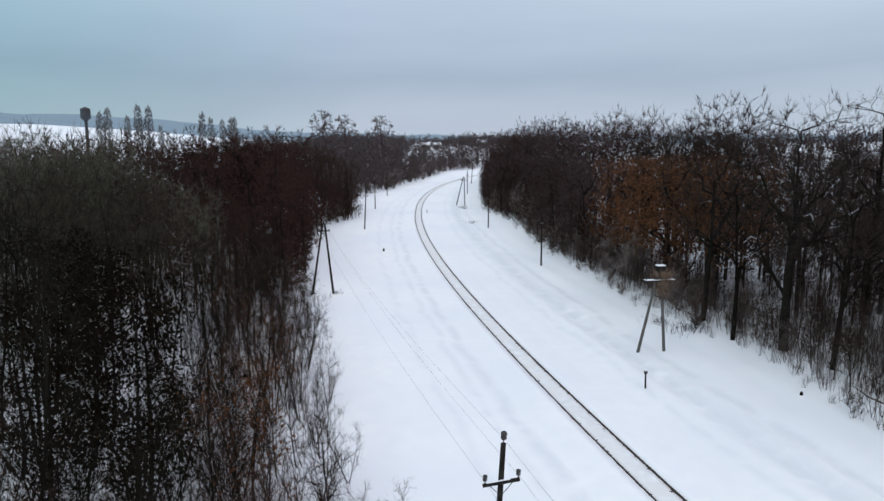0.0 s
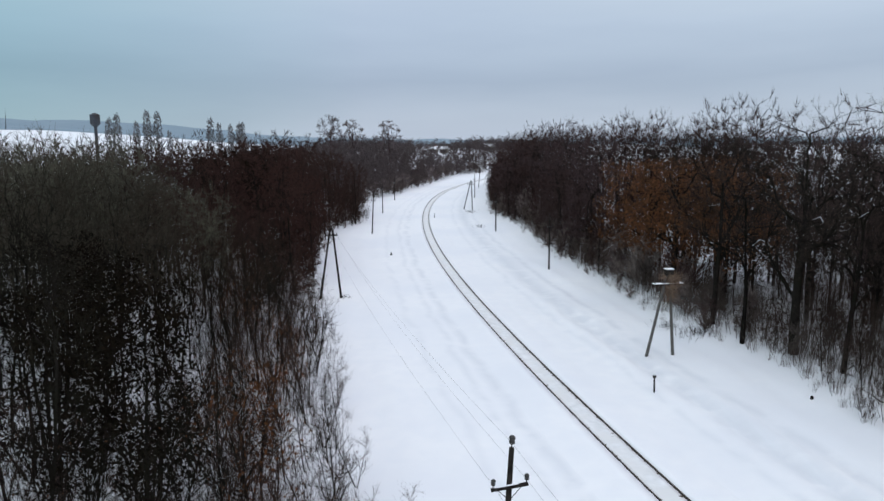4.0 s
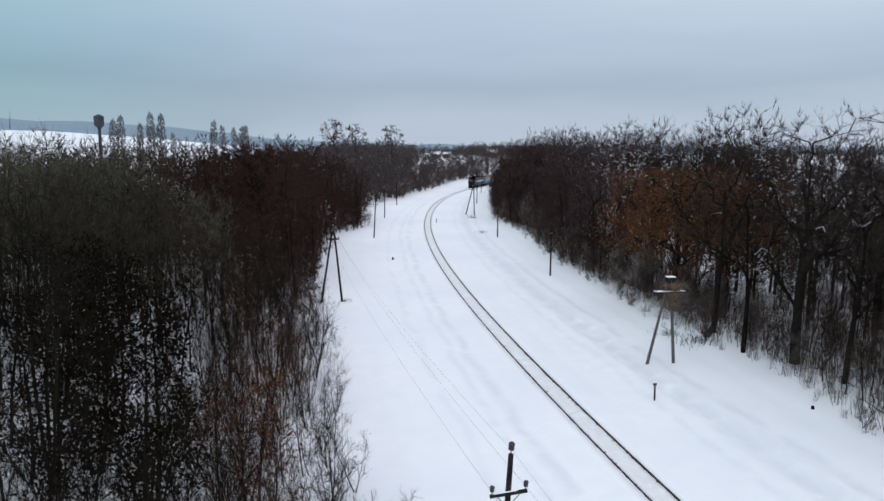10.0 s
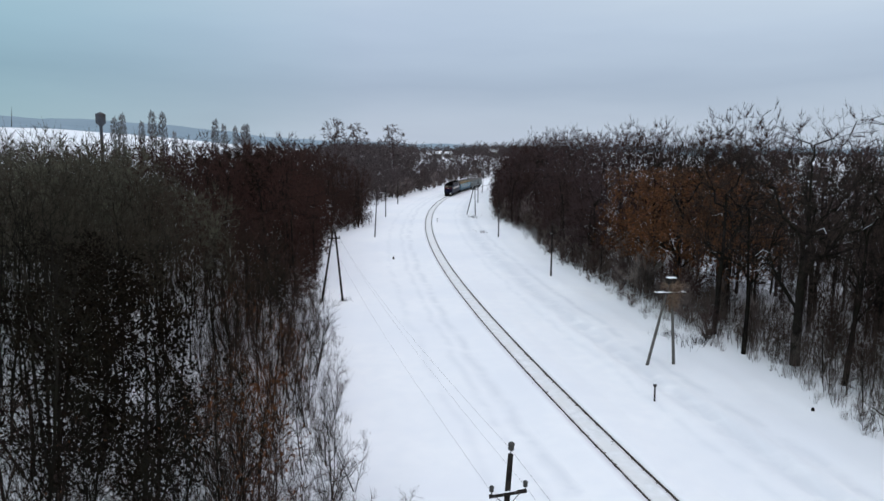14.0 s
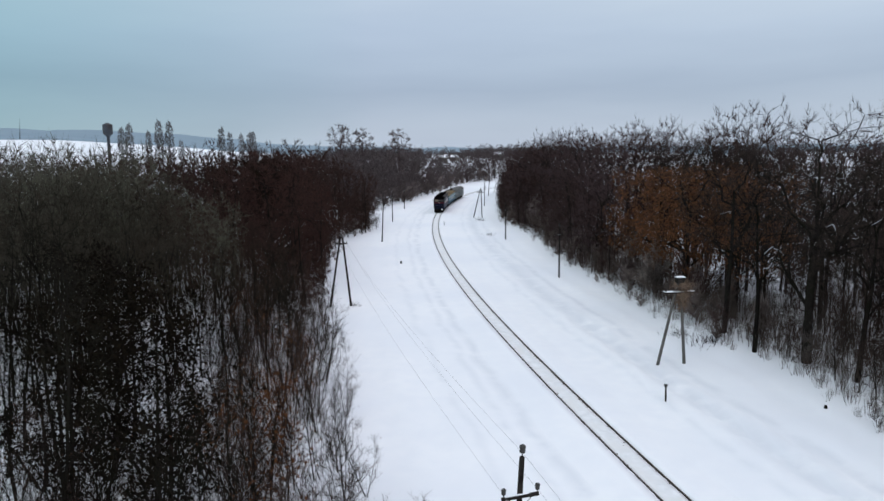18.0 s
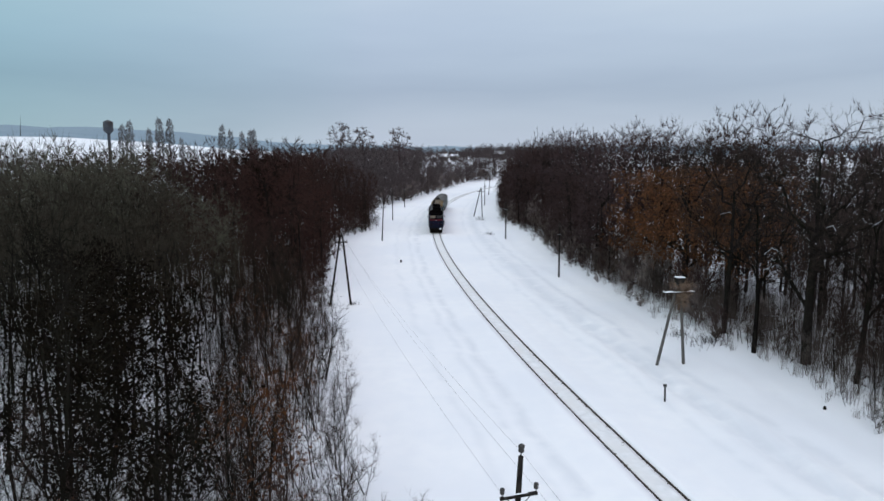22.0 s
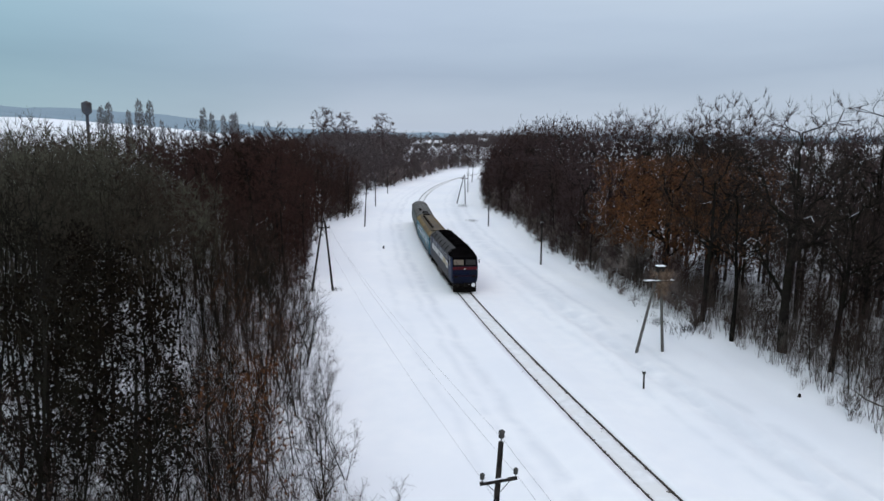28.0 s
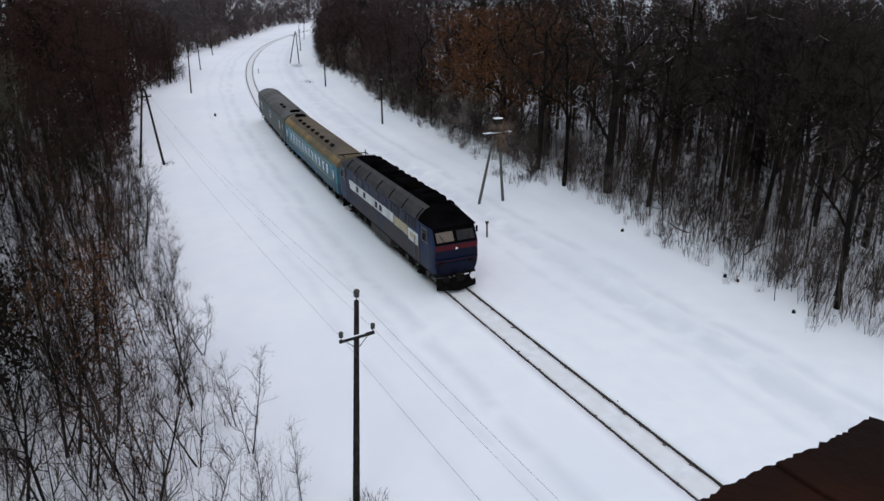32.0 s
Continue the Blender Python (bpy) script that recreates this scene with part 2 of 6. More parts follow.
def box(bm, x0, x1, y0, y1, z0, z1, mat=0, bevel=0.0):
    tmp = bmesh.new()
    bmesh.ops.create_cube(tmp, size=1)
    bmesh.ops.scale(tmp, vec=(x1 - x0, y1 - y0, z1 - z0), verts=tmp.verts)
    bmesh.ops.translate(tmp, vec=((x0 + x1) / 2, (y0 + y1) / 2, (z0 + z1) / 2), verts=tmp.verts)
    if bevel:
        bmesh.ops.bevel(tmp, geom=tmp.edges[:], offset=bevel, segments=2, affect="EDGES")
    join(bm, tmp, mat)


def join(bm, tmp, mat=0):
    vs = {v: bm.verts.new(v.co) for v in tmp.verts}
    for f_ in tmp.faces:
        try:
            g = bm.faces.new([vs[v] for v in f_.verts])
            g.material_index = mat or f_.material_index
        except ValueError:
            pass
    tmp.free()


def rod(bm, a, b, r0, r1=None, sides=8, mat=0, caps=True):
    a, b = Vector(a), Vector(b)
    q = (b - a).to_track_quat("Z", "Y")
    r1 = r0 if r1 is None else r1
    rings = []
    for p, r in ((a, r0), (b, r1)):
        rings.append([bm.verts.new(p + q @ Vector((r * math.cos(k * math.tau / sides), r * math.sin(k * math.tau / sides), 0))) for k in range(sides)])
    for k in range(sides):
        bm.faces.new((rings[0][k], rings[0][(k + 1) % sides], rings[1][(k + 1) % sides], rings[1][k])).material_index = mat
    if caps:
        bm.faces.new(rings[0][::-1]).material_index = mat
        bm.faces.new(rings[1]).material_index = mat


def lathe(bm, prof, at=(0, 0, 0), sides=12, mat=0):
    at = Vector(at)
    rings = [[bm.verts.new(at + Vector((r * math.cos(k * math.tau / sides), r * math.sin(k * math.tau / sides), z))) for k in range(sides)] for r, z in prof]
    for p, q in zip(rings, rings[1:]):
        for k in range(sides):
            bm.faces.new((p[k], p[(k + 1) % sides], q[(k + 1) % sides], q[k])).material_index = mat
    bm.faces.new(rings[0][::-1]).material_index = mat
    bm.faces.new(rings[-1]).material_index = mat


def thing(name, label, category, m=None, group="", kind=""):
    ob = new(name)
    ob.empty_display_size = 0.2
    if m is not None:
        ob.matrix_basis = m
    return tagged(ob, label, category, group, kind)


# ---- the lie of the land ----
M_SNOW_FIELD = ground_snow()


def track_line():
    """The track's middle: straight behind the camera, a long bend, and on round behind the wood."""
    pts = [(np.polyval(LINE, y / 100), y) for y in np.arange(20, 354, 1.0)]
    d0 = (pts[0][0] - pts[1][0], pts[0][1] - pts[1][1])
    back = [(pts[0][0] + d0[0] * k, pts[0][1] + d0[1] * k) for k in range(160, 0, -1)]
    (x, y), a = pts[-1], math.atan2(pts[-1][0] - pts[-2][0], pts[-1][1] - pts[-2][1])
    on = []
    for k in range(330):
        a += 1.0 / 520
        x, y = x + math.sin(a), y + math.cos(a)
        on.append((x, y))
    p = np.array(back + pts + on)
    s = np.concatenate([[0], np.cumsum(np.hypot(*np.diff(p, axis=0).T))])
    return p, s - s[160]


TRACK, TRACK_S = track_line()


def track_at(s):
    """Place and heading of the track's middle at s metres past y = 20."""
    x, y = np.interp(s, TRACK_S, TRACK[:, 0]), np.interp(s, TRACK_S, TRACK[:, 1])
    x2, y2 = np.interp(s + 0.5, TRACK_S, TRACK[:, 0]), np.interp(s + 0.5, TRACK_S, TRACK[:, 1])
    x1, y1 = np.interp(s - 0.5, TRACK_S, TRACK[:, 0]), np.interp(s - 0.5, TRACK_S, TRACK[:, 1])
    d = np.stack([x2 - x1, y2 - y1], -1)
    return np.stack([x, y], -1), d / np.linalg.norm(d, axis=-1, keepdims=True)


def smooth(v, a, b):
    u = np.clip((np.asarray(v, float) - a) / (b - a), 0, 1)
    return u * u * (3 - 2 * u)


def waves(x, y, seed, size, n=7):
    rng = np.random.default_rng(seed)
    z = 0
    for k in range(n):
        a, w, p = rng.uniform(0, math.tau), rng.uniform(0.6, 1.8) / size, rng.uniform(0, math.tau)
        z = z + np.sin((x * math.cos(a) + y * math.sin(a)) * w * math.tau + p)
    return z / n


def track_x(y):
    y = np.asarray(y, float)
    return np.where(y < 20, np.polyval(LINE, 0.2) + (y - 20) * -0.2385, np.where(y < 354, np.polyval(LINE, np.clip(y, 20, 354) / 100), 13.5 + (y - 354) * 0.30 + np.clip(y - 354, 0, 400) ** 2 / 900))


def ground_z(x, y):
    x, y = np.asarray(x, float), np.asarray(y, float)
    r, az = np.hypot(x, y), np.degrees(np.arctan2(x, np.maximum(y, 1e-3)))
    off = np.abs(x - track_x(y))
    z = -0.16 + 0.16 * waves(x, y, 3, 9) * smooth(off, 3, 9) + 0.5 * waves(x, y, 5, 45) * smooth(off, 14, 40)
    z = z - 0.12 * smooth(off, 2.2, 3.6) + 0.10 * smooth(off, 6, 12)
    side = x - track_x(y)
    z = z + 0.13 * np.sin(side * 2.4 + 0.6 * waves(x, y, 12, 30)) * smooth(side, 6.5, 8.5) * (1 - smooth(side, 13, 16)) * (y < 85)
    z = z + 0.06 * np.sin(side * 1.5) * smooth(-side, 4, 6) * (1 - smooth(-side, 9, 12)) * (y < 160)
    z = z + (6 + 1.5 * waves(x, y, 8, 160)) * smooth(r, 210, 430) * smooth(off, 25, 90)
    z = z + 6 * smooth(r, 430, 600) * (y > 0)
    west = smooth(-az, 10, 32)
    z = z + west * 34 * smooth(r, 600, 1500) * (y > 0)
    return z


def ground():
    def axis(stops):
        out = []
        for (a, b, step) in stops:
            out += list(np.arange(a, b, step))
        return np.array(out + [stops[-1][1]])
    xs = axis(((-4200, -700, 250), (-700, -120, 29), (-120, -40, 4), (-40, 50, 0.9), (50, 130, 4), (130, 700, 30), (700, 4200, 250)))
    ys = axis(((-600, 0, 60), (0, 15, 5), (15, 130, 0.9), (130, 420, 4), (420, 1000, 29), (1000, 4600, 200)))
    X, Y = np.meshgrid(xs, ys)
    Z = ground_z(X, Y)
    # low drifts and ploughed-up ridges that run along the line
    d = X - track_x(Y)
    band = np.clip((np.abs(d) - 4.5) / 2, 0, 1) * np.clip((24 - np.abs(d)) / 8, 0, 1) * (Y < 260)
    Z = Z + band * (0.075 * np.sin(1.75 * d + 0.9 * np.sin(Y / 17) + 0.5 * np.sin(X / 5)) + 0.05 * np.sin(3.1 * d + 1.3 * np.sin(Y / 9)) + 0.03 * np.sin(X * 0.9 + 2 * np.sin(Y * 0.31)))
    V = np.stack([X, Y, Z], -1).reshape(-1, 3)
    i = np.arange(len(xs) * len(ys)).reshape(len(ys), len(xs))
    Q = np.stack([i[:-1, :-1], i[:-1, 1:], i[1:, 1:], i[1:, :-1]], -1).reshape(-1, 4)
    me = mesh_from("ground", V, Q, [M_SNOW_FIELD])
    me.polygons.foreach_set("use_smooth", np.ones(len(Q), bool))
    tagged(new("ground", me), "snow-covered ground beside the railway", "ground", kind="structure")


ground()


def strip(s0, s1, step, offs, zs):
    """Vertices and quads of a band that follows the track; offs and zs: the section, by functions of s or numbers."""
    s = np.arange(s0, s1 + step, step)
    p, d = track_at(s)
    nrm = np.stack([d[:, 1], -d[:, 0]], -1)
    rows = []
    for o, z in zip(offs, zs):
        q = p + nrm * o
        rows.append(np.concatenate([q, np.broadcast_to(z, (len(s),))[:, None]], 1))
    V = np.stack(rows, 1)
    k, n = len(offs), len(s)
    i = np.arange(n * k).reshape(n, k)
    Q = np.stack([i[:-1, :-1], i[1:, :-1], i[1:, 1:], i[:-1, 1:]], -1).reshape(-1, 4)
    return V.reshape(-1, 3), Q


def railway():
    track = thing("railway_track", "single railway track half buried in packed snow", "railway track", kind="structure")
    rng = np.random.default_rng(4)
    s = np.arange(-60, 381, 0.4)
    offs = (-4.6, -3.4, -2.3, -1.5, -0.87, -0.86, -0.735, -0.73, -0.45, -0.15, 0.15, 0.45, 0.73, 0.735, 0.86, 0.87, 1.5, 2.3, 3.4, 4.6)
    base = (None, None, -0.13, -0.08, -0.05, -0.15, -0.15, -0.09, -0.055, -0.05, -0.05, -0.055, -0.09, -0.15, -0.15, -0.05, -0.08, -0.13, None, None)
    mid, way = track_at(s)
    zs = []
    for o, b in zip(offs, base):
        if b is None:
            q = mid + np.stack([way[:, 1], -way[:, 0]], -1) * o
            zs.append(ground_z(q[:, 0], q[:, 1]) + (0.06 if abs(o) < 4 else -0.10))
        elif -0.14 < b:
            zs.append(b + 0.014 * rng.standard_normal(len(s)) + (0.012 * np.sin(s * math.tau / 0.55) if abs(o) < 0.5 else 0))
        else:
            zs.append(b)
    V, Q = strip(-60, 380.6, 0.4, offs, zs)
    inner = np.array([int(abs(offs[k] + offs[k + 1]) / 2 < 1.0) for k in range(len(offs) - 1)])
    me = mesh_from("snow_bed", V, Q, [M_SNOW, M_BED], np.tile(inner, len(Q) // len(inner)))
    ob = new("snow_bed", me); ob.parent = track
    head = ((-0.065, -0.15), (-0.065, -0.135), (-0.02, -0.115), (-0.02, -0.045), (-0.037, -0.035), (-0.037, 0.0), (0.037, 0.0), (0.037, -0.035), (0.02, -0.045), (0.02, -0.115), (0.065, -0.135), (0.065, -0.15))
    for side in (-0.7975, 0.7975):
        V, Q = strip(-60, 520, 1.0, [side + o for o, z in head], [z for o, z in head])
        ob = new("rail", mesh_from("rail", V, Q, [M_RAIL])); ob.parent = track
    tie = bmesh.new()
    box(tie, -1.2, 1.2, -0.11, 0.11, -0.2, -0.088, bevel=0.015)
    first = part("sleeper", tie, M_SLEEPER, track)
    at, way = track_at(np.arange(-30, 50, 0.55))
    for k, ((x, y), (dx, dy)) in enumerate(zip(at, way)):
        ob = first if k == 0 else new("sleeper", first.data)
        ob.parent = track
        ob.matrix_basis = pose(x, y, 0.009 * math.sin(k * 2.1) * math.sin(k * 0.37), 0, 0, math.degrees(math.atan2(-dx, dy)))
    return track


railway()


# ---- trees ----
def basis(d):
    ref = np.where(np.abs(d[:, 2:3]) < 0.9, np.array([[0, 0, 1.0]]), np.array([[1.0, 0, 0]]))
    a = np.cross(d, ref); a /= np.linalg.norm(a, axis=1, keepdims=True)
    return a, np.cross(d, a)


def unit(v):
    return v / np.maximum(np.linalg.norm(v, axis=-1, keepdims=True), 1e-9)


def tubes(segs, sides):
    """Open tapered tubes from rows of x0 y0 z0 x1 y1 z1 r0 r1."""
    segs = np.asarray(segs, float)
    p, q, r0, r1 = segs[:, :3], segs[:, 3:6], segs[:, 6], segs[:, 7]
    a, b = basis(unit(q - p))
    th = np.arange(sides) * math.tau / sides
    ring = np.cos(th)[None, :, None] * a[:, None] + np.sin(th)[None, :, None] * b[:, None]
    V = np.concatenate([p[:, None] + ring * r0[:, None, None], q[:, None] + ring * r1[:, None, None]], 1)
    k = np.arange(sides)
    F = np.concatenate([np.stack([k, (k + 1) % sides, sides + (k + 1) % sides], -1), np.stack([k, sides + (k + 1) % sides, sides + k], -1)])
    T = (np.arange(len(segs)) * 2 * sides)[:, None, None] + F[None]
    return V.reshape(-1, 3), T.reshape(-1, 3)


def spikes(segs):
    """Twigs: three-sided points from rows of x0 y0 z0 x1 y1 z1 r."""
    segs = np.asarray(segs, float)
    p, q, r = segs[:, :3], segs[:, 3:6], segs[:, 6]
    a, b = basis(unit(q - p))
    th = np.arange(3) * math.tau / 3
    ring = np.cos(th)[None, :, None] * a[:, None] + np.sin(th)[None, :, None] * b[:, None]
    V = np.concatenate([p[:, None] + ring * r[:, None, None], q[:, None]], 1)
    F = np.array(((0, 1, 3), (1, 2, 3), (2, 0, 3)))
    T = (np.arange(len(segs)) * 4)[:, None, None] + F[None]
    return V.reshape(-1, 3), T.reshape(-1, 3)


def blades(segs):
    """Fine far twigs: one sliver each, turned at random."""
    segs = np.asarray(segs, float)
    p, q, r = segs[:, :3], segs[:, 3:6], segs[:, 6:7]
    a, b = basis(unit(q - p))
    th = np.random.default_rng(len(segs)).uniform(0, math.pi, (len(segs), 1))
    side = a * np.cos(th) + b * np.sin(th)
    V = np.stack([p - side * r, p + side * r, q], 1)
    return V.reshape(-1, 3), np.arange(len(segs) * 3).reshape(-1, 3)


def ribbons(segs):
    """Far limbs: tapered strips, turned at random."""
    segs = np.asarray(segs, float)
    p, q, r0, r1 = segs[:, :3], segs[:, 3:6], segs[:, 6:7], segs[:, 7:8]
    a, b = basis(unit(q - p))
    th = np.random.default_rng(len(segs)).uniform(0, math.pi, (len(segs), 1))
    side = a * np.cos(th) + b * np.sin(th)
    V = np.stack([p - side * r0, p + side * r0, q + side * r1, q - side * r1], 1)
    i = np.arange(len(segs))[:, None] * 4
    return V.reshape(-1, 3), np.concatenate([i + np.array([[0, 1, 2]]), i + np.array([[0, 2, 3]])])


def leaf_tris(pts, size, rng):
    n = len(pts)
    a = unit(rng.standard_normal((n, 3))); b = unit(np.cross(a, rng.standard_normal((n, 3))))
    s = size * rng.uniform(0.6, 1.3, (n, 1))
    V = np.stack([pts - a * s, pts + b * s * 0.55, pts + a * s, pts - b * s * 0.55], 1)
    i = np.arange(n)[:, None] * 4
    T = np.concatenate([i + np.array([[0, 1, 2]]), i + np.array([[0, 2, 3]])], 0)
    return V.reshape(-1, 3), T


def limb(rng, p, d, length, r, n, crook, lift):
    """A crooked limb: rows for tubes, its joints and the way at each."""
    rows, joints = [], []
    for k in range(n):
        d = unit(d + rng.standard_normal(3) * crook + np.array([0, 0, lift]))
        q = p + d * length / n
        r0, r1 = r * (1 - 0.8 * k / n), r * (1 - 0.8 * (k + 1) / n)
        rows.append((*p, *q, r0, r1))
        joints.append((p, d, length * (1 - k / n)))
        p = q
    joints.append((p, d, length * 0.15))
    return rows, joints


def tree_geo(seed, h, r, stems=1, clear=0.35, limbs=14, reach=0.26, rise=0.7, boughs=3, twigs=5, sub=2, twig_len=1.0, twig_r=0.012, crook=0.12, lift=0.08, lean=0.05, wobble=0.05, leaves=0, leaf_size=0.06, leaf_low=0.0, leaf_high=1.0, far=False, snow=0, dome=False, stout=1.0, fine=False):
    """Wood (tubes), twigs (points) and leaves of one bare tree that stands at the origin."""
    rng = np.random.default_rng(seed)
    thick, thin, bits = [], [], []
    tw_p, tw_d, tw_l = [], [], []
    for st in range(stems):
        hh = h * (1 if st == 0 else rng.uniform(0.55, 0.95))
        base = np.array([*(rng.standard_normal(2) * (0.25 if stems > 1 else 0)), -0.25])
        d = unit(np.array([*(rng.standard_normal(2) * (lean + (0.10 if stems > 1 else 0))), 1.0]))
        n = 7
        p, pts = base, [base]
        rr = r * (1 if st == 0 else 0.7)
        for k in range(n):
            d = unit(d + np.array([*(rng.standard_normal(2) * wobble), 0.06]))
            q = p + d * hh / n
            thick.append((*p, *q, rr * (1.15 if k == 0 else 1 - 0.97 * k / n), rr * max(0.03, 1 - 0.97 * (k + 1) / n)))
            p = q
            pts.append(p)
        pts = np.array(pts)
        nl = max(3, int(limbs / (1 if st == 0 else 1.6)))
        for i in range(nl):
            u = clear + (0.97 - clear) * (i + rng.uniform(0.1, 0.9)) / nl
            at = np.array([np.interp(u * n, np.arange(n + 1), pts[:, c]) for c in range(3)])
            az = i * 2.4 + rng.uniform(-0.5, 0.5)
            e = rise + rng.uniform(-0.25, 0.25) + 0.35 * (u - 0.5)
            v = np.array([math.cos(az) * math.cos(e), math.sin(az) * math.cos(e), math.sin(e)])
            prof = min(1.0, 0.55 + (u - clear) * 1.8) * (1.12 - 0.75 * max(0, u - 0.45) / 0.55)
            if dome:
                prof = 1.0 - 0.25 * u
                e += 0.22 * (u - clear) / (1 - clear)
            length = hh * reach * prof * rng.uniform(0.75, 1.2)
            rl = rr * (1 - 0.93 * u) * rng.uniform(0.45, 0.7) * stout + 0.006
            rows, joints = limb(rng, at, v, length, rl, 5 if dome else 4, crook, lift)
            thin += rows
            subs = [(joints, rl, length)]
            for b in range(boughs):
                jp, jd, jl = joints[1 + b % 3]
                side = unit(np.cross(jd, rng.standard_normal(3)))
                rows2, j2 = limb(rng, jp, unit(jd * 0.7 + side * 0.8 + np.array([0, 0, 0.15])), length * rng.uniform(0.35, 0.6), rl * 0.5, 3, crook, lift)
                thin += rows2
                if len(bits) < snow and b == i % 4 and abs(rows2[0][5] - rows2[0][2]) < 0.6 * length / 6:
                    bits += [(x0, y0, z0 + r_ * 0.9, x1, y1, z1 + q_ * 0.9, r_ * 0.6, q_ * 0.6) for x0, y0, z0, x1, y1, z1, r_, q_ in rows2[:2]]
                subs.append((j2, rl * 0.5, length * 0.5))
            for js, rj, lj in subs:
                for jp, jd, jl in js[1:]:
                    for w in range(twigs):
                        side = unit(np.cross(jd, rng.standard_normal(3)))
                        tw_p.append(jp - jd * rng.uniform(0, 0.25) * lj * 0.5)
                        tw_d.append(unit(jd * rng.uniform(0.4, 1.0) + side * rng.uniform(0.3, 0.9) + np.array([0, 0, 0.25])))
                        tw_l.append(twig_len * rng.uniform(0.5, 1.2))
    tp, td, tl = np.array(tw_p), np.array(tw_d), np.array(tw_l)[:, None]
    ends = tp + td * tl
    rows = [np.concatenate([tp, ends, np.full((len(tp), 1), twig_r)], 1)]
    for k in range(sub):
        u = rng.uniform(0.2, 0.8, (len(tp), 1))
        side = unit(np.cross(td, rng.standard_normal(td.shape)))
        sp = tp + td * tl * u
        se = sp + unit(td * 0.8 + side * rng.uniform(0.4, 0.9, (len(tp), 1)) + np.array([[0, 0, 0.15]])) * tl * rng.uniform(0.3, 0.6, (len(tp), 1))
        rows.append(np.concatenate([sp, se, np.full((len(tp), 1), twig_r * 0.7)], 1))
    tw = np.concatenate(rows)
    lv = None
    if leaves:
        zz = ends[:, 2] / h
        pool = ends[(zz >= leaf_low) & (zz <= leaf_high)]
        pick = pool[rng.integers(0, len(pool), leaves)] + rng.standard_normal((leaves, 3)) * 0.22
        lv = leaf_tris(pick, leaf_size, rng)
    V1, T1 = tubes(thick, 4 if far else 6)
    V2, T2 = ribbons(thin) if far else tubes(thin, 3)
    wood = (np.concatenate([V1, V2]), np.concatenate([T1, T2 + len(V1)]))
    return (wood, (blades if far or fine else spikes)(tw), lv) + ((tubes(bits, 5),) if bits else ())


def cluster(rng, pts, k):
    """Sorts points into k heaps: the heap of each, and the heaps' middles."""
    mid = pts[rng.choice(len(pts), k, replace=False)]
    for _ in range(3):
        own = np.argmin(((pts[:, None] - mid[None]) ** 2).sum(-1), 1)
        for j in range(k):
            if np.any(own == j):
                mid[j] = pts[own == j].mean(0)
    return own, mid


